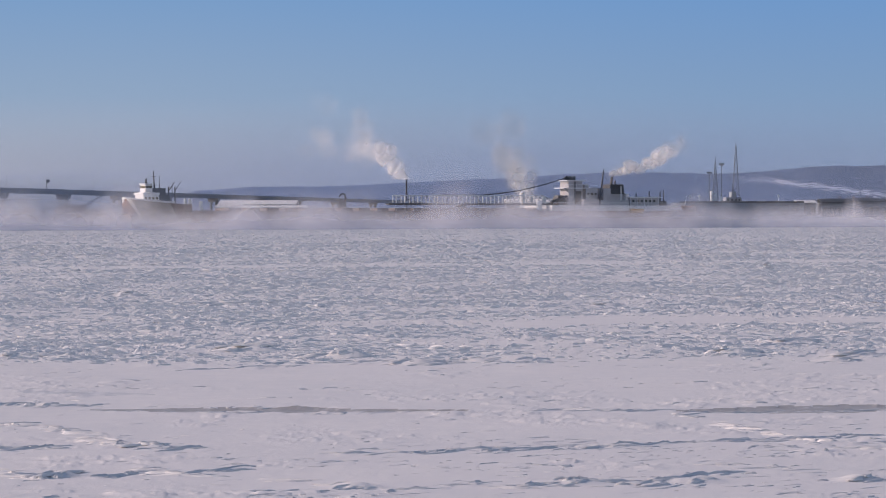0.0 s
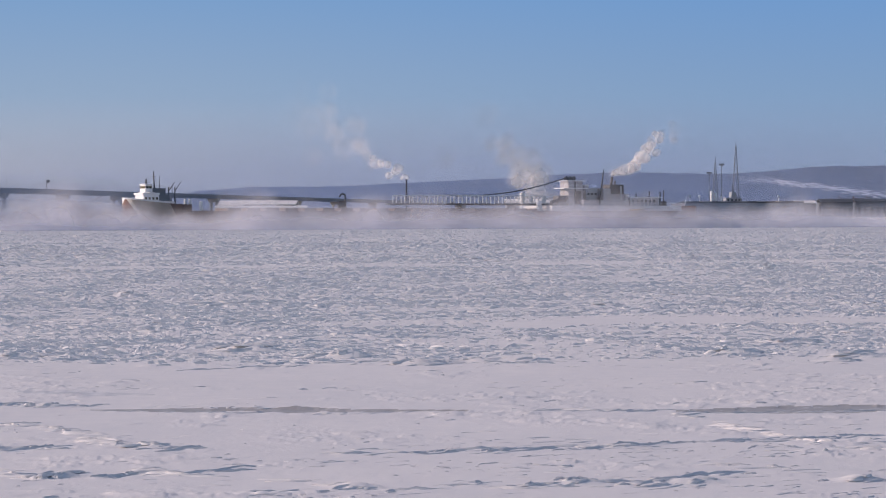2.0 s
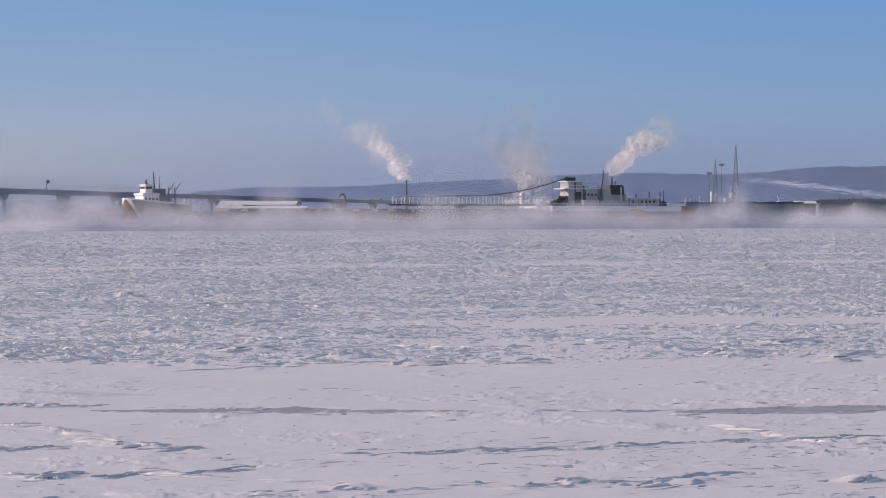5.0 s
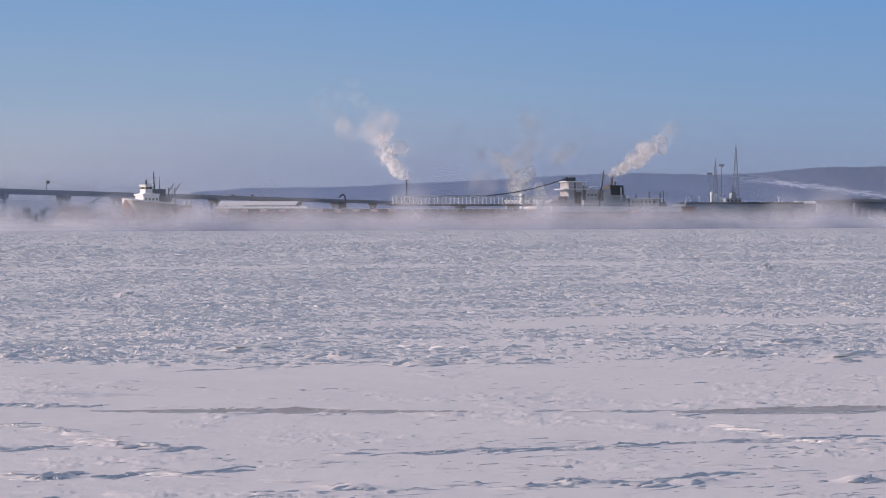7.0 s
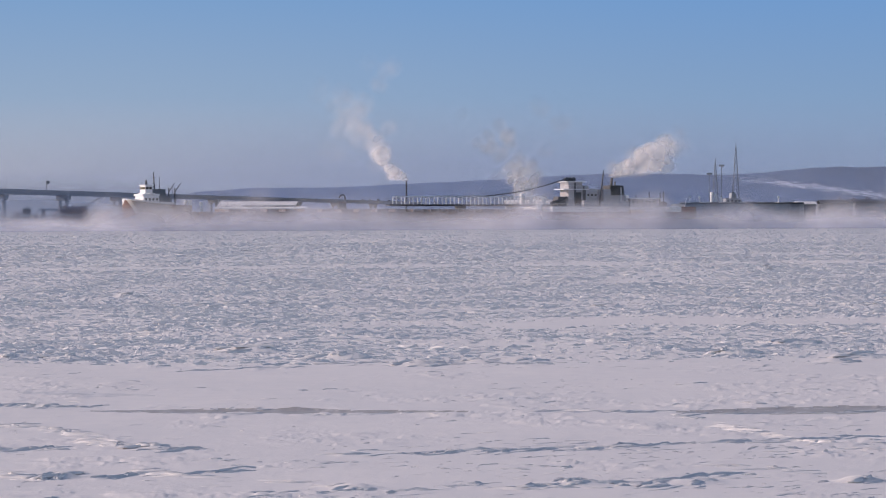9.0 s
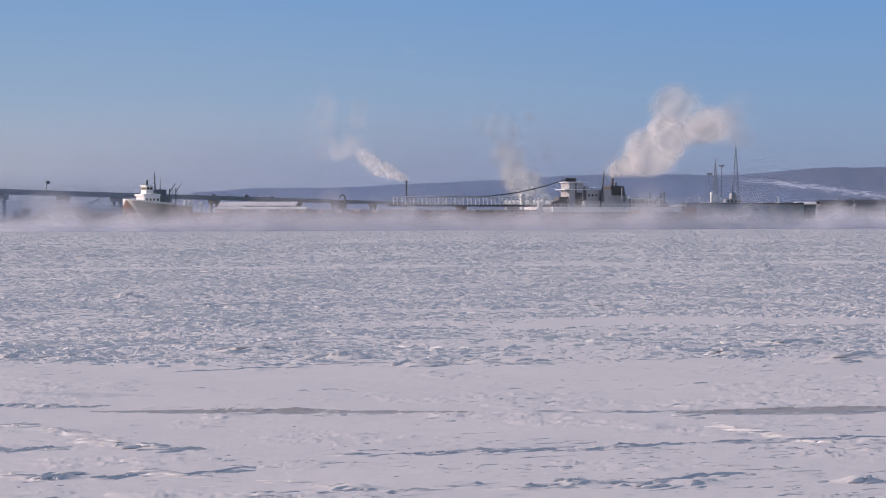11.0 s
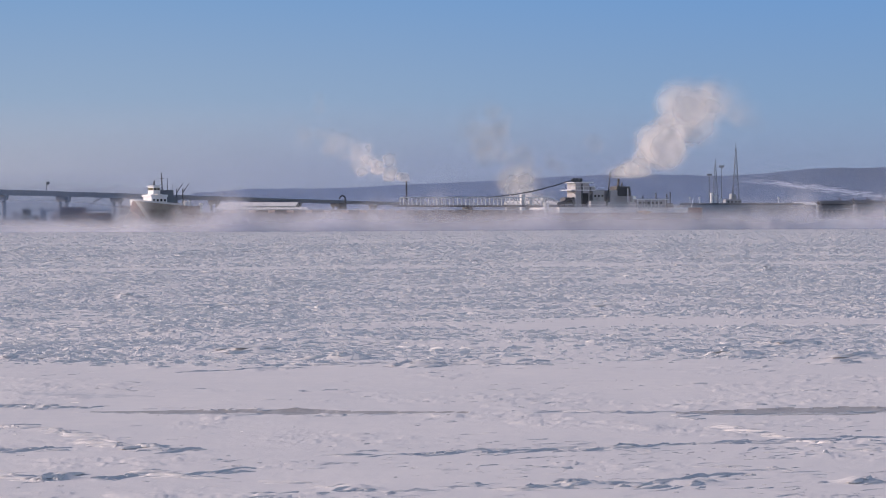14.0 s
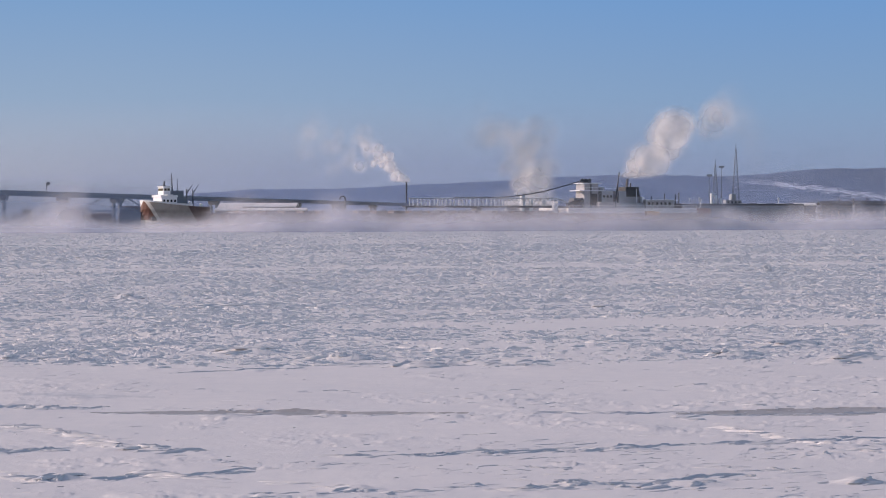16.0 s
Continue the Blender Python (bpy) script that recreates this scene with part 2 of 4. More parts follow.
def strip_mask(x, y, tone):
    """Where the wind has swept the ice bare: a few narrow lenses with frayed edges."""
    out = np.zeros_like(x)
    for x0, x1, y0, wid, sway, kind in STRIPS:
        if kind != tone:
            continue
        k = np.clip((x - x0) / (x1 - x0), 0, 1)
        mid = y0 - sway * k + 0.3 * (vnoise(x * 0.6, x * 0 + y0) - 0.5)
        half = wid * np.sin(np.pi * np.clip(k, 0.0, 1.0)) ** 0.6 * (0.5 + 0.8 * vnoise(x * 1.1 + 5, x * 0 + y0))
        fray = 0.55 + 0.9 * fbm(x * 1.6, y * 5.0, 3)
        out = np.maximum(out, step(half * fray - np.abs(y - mid), 0.0, 0.05) * ((x > x0) & (x < x1)))
    return out


def ice_height(x, y):
    rub = rubble_amount(x, y)
    drift = (fbm(x * 0.22 + y * 0.06, y * 0.35, 3) - 0.5) * 0.09
    thin = step(fbm(x * 0.45 + 2, y * 0.55 + 5, 2), 0.52, 0.70)
    close = 1 - step(y, 60, 75)
    h = drift * 0.6 + 0.016 * crust(x, y, 1.1, 3.4, 0.62, 3.0) * thin * (0.4 + 0.6 * close) + (0.007 * thin + 0.002) * crust(x, y, 3.4, 9.0, 0.60, 11.0) * close
    for pts, w, a in RIDGES:
        h = h + ridge_line(x, y, pts, w, a)
    for lx, ly, r, a in LUMPS:
        a = a * (0.8 if ly < 66 else 1.0)
        d2 = ((x - lx) / (r * 1.25)) ** 2 + (np.where(y < ly, 1.6, 0.7) * (y - ly) / (r * 0.6)) ** 2
        h = h + a * np.exp(-d2) * (0.6 + 0.7 * vnoise(x * 2.2 + lx + y * 1.5, y * 3.0))
    far = step(y, 110, 260)
    fine = 0.020 * crust(x, y, 1.3, 4.2, 0.50, 21.0) + 0.012 * crust(x, y, 3.8, 8.5, 0.52, 5.0)
    coarse = 0.050 * crust(x, y, 0.7, 1.8, 0.52, 33.0)
    h = h + rub * (fine + coarse * (0.3 + 0.9 * far))
    bare = np.maximum(strip_mask(x, y, 1), 0.0)
    return h * (1 - 0.75 * bare) - 0.025 * bare


def bare_ice_materials():
    """Grey refrozen ice, and ice under a thin film of snow."""
    out = []
    for name, stops, rough in (("bare_grey_ice", [(0.35, (0.38, 0.36, 0.365)), (0.58, (0.47, 0.45, 0.455)), (0.70, (0.70, 0.68, 0.70))], 0.45), ("thin_snow_on_ice", [(0.36, (0.60, 0.61, 0.65)), (0.52, (0.71, 0.71, 0.74)), (0.62, (0.80, 0.79, 0.82))], 0.55)):
        m, nd, lk, bs = nodes_of(name)
        f = noise_node(nd, lk, nd.new("ShaderNodeTexCoord").outputs["Object"], 2.0, 6, 0.7)
        lk.new(ramp_node(nd, lk, f, stops), bs.inputs["Base Color"])
        bs.inputs["Roughness"].default_value = rough
        out.append(m)
    return out


def ice_field():
    cols, rows = 580, 1000
    ang = np.linspace(-0.245, 0.245, cols)[None, :]
    s = np.linspace(0, 1, rows)[:, None]
    far = np.zeros_like(ang) + 700.0
    for _ in range(6):
        far = edge_y(far * np.tan(ang))
    y = 24.0 * (far / 24.0) ** s
    x = y * np.tan(ang)
    z = 0.12 + ice_height(x, y)
    z[-1] = -0.9
    z[0] = -0.3
    z[:, 0] = z[:, -1] = -0.3
    ob = grid_mesh("ice_field", np.stack([x, y, z], -1), SNOW, (y[:-1, :-1] < 57).ravel())
    bare, thin = bare_ice_materials()
    ob.data.materials.append(bare)
    ob.data.materials.append(thin)
    cx, cy = x[:-1, :-1], y[:-1, :-1]
    which = np.where(strip_mask(cx, cy, 1) > 0.5, 1, np.where(strip_mask(cx, cy, 2) > 0.5, 2, 0))
    ob.data.polygons.foreach_set("material_index", which.astype(np.int32).ravel())
    return tagged(ob, "wind-packed snow over rough lake ice with drifts and low ridges", "snow field", kind="structure")


ice = ice_field()


def outer_ice():
    """Plain snow on the ice on all sides, out of the camera's sight, up to the open water."""
    xs = np.concatenate([np.linspace(-1500, -200, 20), np.linspace(-190, 250, 45), np.linspace(260, 1500, 20)])
    s = np.linspace(0, 1, 60)[:, None]
    y0 = -900.0
    y = y0 + (np.clip(edge_y(xs[None, :]), 200, 1200) - 2 - y0) * s
    x = np.repeat(xs[None, :], 60, 0)
    z = np.full_like(y, -0.12) + 0.06 * (fbm(x * 0.02, y * 0.02) - 0.5)
    z[-1] = -1.0
    ob = grid_mesh("ground", np.stack([x, y, z], -1), SNOW)
    return tagged(ob, "flat snow-covered lake ice", "ground", kind="structure")


outer_ice()


def sastrugi(name, label, x, y, long, wide, high, yaw, r, mat, sections, rounded=False):
    """Wind-cut drifts: a lens in plan with a sharp crest, a steep broken front and a long back that runs out level."""
    n, q = len(x), sections
    z = 0.12 + ice_height(x, y)
    k = np.linspace(-1, 1, q + 2)[1:-1]
    body = (1 - np.abs(k) ** 2.2)[None, :] * (0.55 + 0.9 * r.rand(n, q))
    bow = 0.5 * (r.rand(n, 1) - 0.5) * (1 - k * k)[None, :] + 0.16 * (r.rand(n, q) - 0.5)
    along = k[None, :] * 0.95 + 0.2 * (r.rand(n, q) - 0.5) / q
    L, W, H = long[:, None], wide[:, None], high[:, None]
    top = H * np.minimum(body, 1.25)
    toe = np.stack([along * L, bow * W - 0.22 * top - 0.02 * W, np.full((n, q), -0.03)], -1)
    crest = np.stack([along * L, bow * W + 0.10 * W * r.rand(n, q), top], -1)
    back = np.stack([along * L * 0.95, bow * W + (0.75 + 0.5 * r.rand(n, q)) * W, np.full((n, q), -0.03)], -1)
    tips = np.zeros((n, 2, 3))
    tips[:, 0, 0], tips[:, 1, 0] = -long, long
    tips[:, :, 1] = wide[:, None] * (0.35 * r.rand(n, 2))
    tips[:, :, 2] = -0.02
    pts = np.concatenate([toe, crest, back, tips], 1)
    c, s_ = np.cos(yaw)[:, None], np.sin(yaw)[:, None]
    co = np.stack([pts[..., 0] * c - pts[..., 1] * s_ + x[:, None], pts[..., 0] * s_ + pts[..., 1] * c + y[:, None], pts[..., 2] + z[:, None]], -1).reshape(-1, 3)
    size = 3 * q + 2
    qf = [(a + i, a + i + 1, a + q + i + 1, a + q + i) for a in (0, q) for i in range(q - 1)]
    tf = [(3 * q, 0, q), (q - 1, 3 * q + 1, 2 * q - 1), (3 * q, q, 2 * q), (2 * q - 1, 3 * q + 1, 3 * q - 1)]
    shift = size * np.arange(n)[:, None, None]
    quads, tris = np.array(qf)[None] + shift, np.array(tf)[None] + shift
    loops = np.concatenate([quads.ravel(), tris.ravel()])
    starts = np.concatenate([np.arange(0, quads.size, 4), quads.size + np.arange(0, tris.size, 3)])
    me = bpy.data.meshes.new(name)
    me.vertices.add(len(co))
    me.vertices.foreach_set("co", co.astype(np.float32).ravel())
    me.loops.add(len(loops))
    me.loops.foreach_set("vertex_index", loops.astype(np.int32))
    me.polygons.add(len(starts))
    me.polygons.foreach_set("loop_start", starts.astype(np.int32))
    me.polygons.foreach_set("use_smooth", np.full(len(starts), rounded))
    me.update(calc_edges=True)
    me.materials.append(mat)
    return tagged(new(name, me), label, "snow crust", kind="stuff")


def rubble_blocks(count=125000):
    """Broken crust over the rough part of the ice, and low drifts on the smooth part."""
    r = np.random.RandomState(11)
    n = count * 4
    y = np.where(r.rand(n) < 0.66, 54 * (330 / 54) ** r.rand(n), np.sqrt(r.rand(n) * (760**2 - 54**2) + 54**2))
    x = y * np.tan((r.rand(n) - 0.5) * 0.47)
    keep = (r.rand(n) < (0.38 + 0.30 * step(y, 62, 100)) * rubble_amount(x, y) * (0.2 + 0.8 * step(fbm(x * 0.25, y * 0.25, 3), 0.38, 0.6))) & (y < edge_y(x) - 1.5)
    x, y = x[keep][:count], y[keep][:count]
    n = len(x)
    grow = 0.6 + 0.6 * step(y, 60, 300)
    big = r.rand(n) < 0.075
    long = (0.11 + 0.34 * r.rand(n) ** 1.8 + 0.30 * big) * grow
    high = (0.022 + 0.060 * r.rand(n) ** 2 + 0.06 * big) * (0.46 + 0.48 * step(y, 70, 320))
    yaw = r.normal(0.30, 0.22, n)
    wide = np.minimum(long * (0.5 + 0.6 * r.rand(n)), 0.5)
    near = y < 95
    sastrugi("ice_rubble", "broken snow-dusted ice crust frozen into the field", x[near], y[near], long[near], wide[near], high[near], yaw[near], r, BLOCK_SNOW, 4)
    far = ~near
    sastrugi("ice_rubble", "broken snow-dusted ice crust frozen into the field", x[far], y[far], long[far], wide[far], high[far], yaw[far], r, BLOCK_SNOW, 2)
    # the smooth part: scattered low drifts, and rows of them along the ridges
    m = 6500
    y = 27 * (62 / 27) ** r.rand(m)
    x = y * np.tan((r.rand(m) - 0.5) * 0.47)
    keep = r.rand(m) < 0.05 + 0.7 * step(fbm(x * 0.5 + 2, y * 0.7 + 5, 3), 0.52, 0.68)
    x, y = x[keep], y[keep]
    k = len(x)
    long, high, yaw = 0.05 + 0.26 * r.rand(k) ** 2.5, 0.004 + 0.014 * r.rand(k) ** 2, r.normal(0.3, 0.2, k)
    for pts, w, a in RIDGES:
        for (xa, ya), (xb, yb) in zip(pts[:-1], pts[1:]):
            ln, dirn = math.hypot(xb - xa, yb - ya), math.atan2(yb - ya, xb - xa)
            q = int(ln * 15)
            f = r.rand(q)
            f = f[vnoise(f * ln * 1.7 + xa * 3, f * 0 + ya) > 0.34]
            q = len(f)
            x = np.concatenate([x, xa + (xb - xa) * f + r.normal(0, 0.05, q)])
            y = np.concatenate([y, ya + (yb - ya) * f + r.normal(0, 0.14, q)])
            long = np.concatenate([long, 0.10 + 0.55 * r.rand(q) ** 2])
            high = np.concatenate([high, a * (0.08 + 0.40 * r.rand(q) ** 1.8)])
            yaw = np.concatenate([yaw, r.normal(0.5 * dirn + 0.35, 0.22, q)])
    for lx, ly, lr, a in LUMPS:
        q = 9
        x, y = np.concatenate([x, lx + r.normal(0, lr * 0.9, q)]), np.concatenate([y, ly + r.normal(-0.15, lr * 0.4, q)])
        long, high, yaw = np.concatenate([long, lr * (0.3 + 0.8 * r.rand(q))]), np.concatenate([high, a * (0.10 + 0.25 * r.rand(q))]), np.concatenate([yaw, r.normal(0.35, 0.25, q)])
    sastrugi("snow_crust", "thin wind-cut drifts of snow crust along low ridges", x, y, long, np.minimum(long * (0.5 + 0.6 * r.rand(len(x))), 0.26), 0.8 * high, yaw, r, BLOCK_SNOW, 7, True)


rubble_blocks()


# open water
m, nd, lk, bs = nodes_of("cold_water")
co = nd.new("ShaderNodeTexCoord").outputs["Object"]
bs.inputs["Base Color"].default_value = (0.03, 0.05, 0.07, 1)
bs.inputs["Roughness"].default_value = 0.12
bm_ = nd.new("ShaderNodeBump")
bm_.inputs["Strength"].default_value = 0.4
lk.new(noise_node(nd, lk, co, 0.6, 4), bm_.inputs["Height"])
lk.new(bm_.outputs[0], bs.inputs["Normal"])
WATER = m
tagged(part("water", box(B(), -4000, 4000, 560, 4990, -3, -0.6), WATER), "open dark harbour water under rising vapour", "water", kind="structure")


# ---- sky backdrop and hills ----
def sky_backdrop():
    m, nd, lk, bs = nodes_of("clear_winter_sky")
    nd.remove(bs)
    co = nd.new("ShaderNodeTexCoord").outputs["Object"]
    sp = nd.new("ShaderNodeSeparateXYZ")
    lk.new(co, sp.inputs[0])
    up = mathn(nd, lk, "DIVIDE", sp.outputs[2], 640.0)
    left = ramp_node(nd, lk, up, [(0.0, (0.433, 0.475, 0.539)), (0.20, (0.382, 0.463, 0.568)), (0.45, (0.253, 0.409, 0.597)), (0.8, (0.174, 0.363, 0.628)), (1.0, (0.141, 0.325, 0.616))])
    right = ramp_node(nd, lk, up, [(0.0, (0.319, 0.386, 0.498)), (0.20, (0.239, 0.356, 0.525)), (0.45, (0.190, 0.356, 0.581)), (0.8, (0.137, 0.332, 0.638)), (1.0, (0.115, 0.297, 0.619))])
    side = smooth(nd, lk, sp.outputs[0], -1100, 1100)
    mx = nd.new("ShaderNodeMix")
    mx.data_type = "RGBA"
    lk.new(side, mx.inputs[0])
    lk.new(left, mx.inputs[6])
    lk.new(right, mx.inputs[7])
    em = nd.new("ShaderNodeEmission")
    lk.new(mx.outputs[2], em.inputs[0])
    lk.new(em.outputs[0], nd["Material Output"].inputs[0])
    a = np.linspace(-0.34, 0.34, 24)[None, :]
    z = np.linspace(-10, 760, 12)[:, None]
    P = np.stack([np.sin(a) * 4900 + z * 0, np.cos(a) * 4900 + z * 0, z + a * 0], -1)
    tagged(grid_mesh("backdrop", P, m), "clear pale blue winter sky", "sky", kind="structure")


sky_backdrop()

RIDGE = [(-2400, 3), (-1000, 4), (-700, 8), (-630, 30), (-590, 48), (-540, 60), (-420, 68), (-295, 69), (-174, 72), (-101, 76), (19, 81), (115, 85), (260, 94), (380, 99), (500, 97), (622, 95), (718, 101), (780, 108), (840, 111), (945, 112), (1400, 105), (2400, 90)]


def hills():
    m, nd, lk, bs = nodes_of("hazed_wooded_hillside")
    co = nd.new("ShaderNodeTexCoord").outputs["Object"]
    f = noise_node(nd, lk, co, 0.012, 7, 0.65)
    # mottled woods; the blue cast is distance haze put into the base colour
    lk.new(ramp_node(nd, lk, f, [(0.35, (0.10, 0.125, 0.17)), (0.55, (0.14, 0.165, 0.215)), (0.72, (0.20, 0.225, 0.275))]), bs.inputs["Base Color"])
    sp = nd.new("ShaderNodeSeparateXYZ")
    lk.new(co, sp.inputs[0])
    along = mathn(nd, lk, "MULTIPLY_ADD", mathn(nd, lk, "SUBTRACT", sp.outputs[0], 600.0), 0.21, sp.outputs[2])
    band = mathn(nd, lk, "SUBTRACT", 1.0, mathn(nd, lk, "DIVIDE", mathn(nd, lk, "ABSOLUTE", mathn(nd, lk, "SUBTRACT", along, 79.0)), 13.0))
    ends = mathn(nd, lk, "MULTIPLY", smooth(nd, lk, sp.outputs[0], 560, 640), smooth(nd, lk, sp.outputs[0], 830, 940, 1, 0))
    mp = nd.new("ShaderNodeMapping")
    mp.inputs["Scale"].default_value = (0.075, 0.006, 0.38)
    lk.new(co, mp.inputs[0])
    blot = noise_node(nd, lk, mp.outputs[0], 1.0, 4, 0.6)
    clear = smooth(nd, lk, mathn(nd, lk, "ADD", blot, mathn(nd, lk, "MULTIPLY", mathn(nd, lk, "MULTIPLY", band, ends), 0.18)), 0.59, 0.64)
    mxs = nd.new("ShaderNodeMix")
    mxs.data_type = "RGBA"
    lk.new(mathn(nd, lk, "MULTIPLY", clear, smooth(nd, lk, mathn(nd, lk, "MULTIPLY", band, ends), 0.0, 0.25)), mxs.inputs[0])
    lk.new(bs.inputs["Base Color"].links[0].from_socket, mxs.inputs[6])
    mxs.inputs[7].default_value = (0.75, 0.74, 0.76, 1)
    lk.new(mxs.outputs[2], bs.inputs["Base Color"])
    bs.inputs["Roughness"].default_value = 0.95
    xs = np.linspace(-2400, 2400, 480)[None, :]
    s = np.linspace(0, 1, 60)[:, None]
    top = np.interp(xs, [p[0] for p in RIDGE], [p[1] for p in RIDGE])
    y = 3200 + 1330 * s + 0 * xs
    x = xs * (0.7 + 0.3 * s)
    z = 2 + (top + 3 * (fbm(xs * 0.03, xs * 0 + 2) - 0.5)) * step(s, -0.15, 1.02) * (0.97 + 0.05 * s) + 9 * (fbm(x * 0.008, y * 0.004, 4) - 0.5) * (1 - s) * np.minimum(1, s * 5)
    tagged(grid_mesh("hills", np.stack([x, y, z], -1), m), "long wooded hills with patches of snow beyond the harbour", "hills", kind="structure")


hills()
tagged(part("far_shore", box(B(), -2000, 2000, 1750, 3300, -1, 3.0, 3), SNOW), "low snow-covered far shore", "shore", kind="structure")


# ---- the lake freighter ----
SHIP_AT, SHIP_TURN = (-108.4, 705.0, -0.6), 28.0
LENGTH, HALF = 234.0, 10.6


def breadth(u, z):
    stem = 2.2 * max(0.0, 1 - (z + 1) / 12.0)
    k = max(0.0, u - stem)
    fore = min(1.0, (k / (24.0 - 0.7 * z)) ** (0.62 - 0.012 * z)) if k > 0 else 0.0
    aft_len = 18 + max(0, 6 - z) * 1.6
    tail = LENGTH - max(0, 5 - z) * 0.5 - u
    aft = min(1.0, (max(tail, 0.0) / aft_len) ** 0.5)
    return HALF * fore * aft


def shell(us, zs, sheer=None):
    """The hull's skin between two heights, both sides, open below and decked over the top."""
    bm = B()
    sides = []
    for sgn in (-1, 1):
        rows = [[bm.verts.new((u, sgn * breadth(u, z + (sheer(u) if sheer else 0) * (i > 0)), z + (sheer(u) * i / (len(zs) - 1) if sheer else 0))) for u in us] for i, z in enumerate(zs)]
        for a, b in zip(rows[:-1], rows[1:]):
            for i in range(len(us) - 1):
                bm.faces.new((a[i], a[i + 1], b[i + 1], b[i]))
        sides.append(rows)
    lo, hi = sides[0][-1], sides[1][-1]
    for i in range(len(us) - 1):
        bm.faces.new((lo[i], lo[i + 1], hi[i + 1], hi[i]))
    for e in (0, -1):
        for r in range(len(zs) - 1):
            bm.faces.new((sides[0][r][e], sides[0][r + 1][e], sides[1][r + 1][e], sides[1][r][e]))
    bmesh.ops.remove_doubles(bm, verts=bm.verts, dist=0.01)
    return bm


def livery():
    """Pale bow with an oxide red field at the stem, edged in white; darker red aft has the side's shade painted in."""
    m, nd, lk, bs = nodes_of("bow_livery_shaded_aft")
    co = nd.new("ShaderNodeTexCoord").outputs["Object"]
    sp = nd.new("ShaderNodeSeparateXYZ")
    lk.new(co, sp.inputs[0])
    slant = mathn(nd, lk, "MULTIPLY_ADD", sp.outputs[2], 0.62, sp.outputs[0])
    n = noise_node(nd, lk, co, 0.5, 6, 0.65)
    slant = mathn(nd, lk, "MULTIPLY_ADD", n, 0.3, slant)
    slant = mathn(nd, lk, "MAXIMUM", mathn(nd, lk, "MULTIPLY", mathn(nd, lk, "LESS_THAN", sp.outputs[2], 4.8), 8.2), slant)
    stripe = nd.new("ShaderNodeValToRGB")
    stripe.color_ramp.interpolation = "CONSTANT"
    el = stripe.color_ramp.elements
    red, grey, white = (0.17, 0.078, 0.066, 1), (0.37, 0.34, 0.33, 1), (0.66, 0.64, 0.63, 1)
    for p, c in ((0.0, red), (0.215, white), (0.250, grey), (0.560, (0.13, 0.085, 0.082, 1))):
        e = el.new(p) if p else el[0]
        e.position, e.color = p, c
    el.remove(el[-1])
    lk.new(mathn(nd, lk, "DIVIDE", slant, 35.0), stripe.inputs[0])
    mx = nd.new("ShaderNodeMix")
    mx.data_type, mx.blend_type = "RGBA", "MULTIPLY"
    mx.inputs[0].default_value = 0.6
    lk.new(stripe.outputs[0], mx.inputs[6])
    lk.new(ramp_node(nd, lk, n, [(0.3, (0.5, 0.45, 0.42)), (0.55, (1, 1, 1))]), mx.inputs[7])
    lk.new(mx.outputs[2], bs.inputs["Base Color"])
    bs.inputs["Roughness"].default_value = 0.55
    return m


def windows(parent, us, y, z0, z1, w, mat=GLASS):
    for u in us:
        part("window", box(B(), u - w / 2, u + w / 2, y - 0.06, y + 0.06, z0, z1), mat, parent)


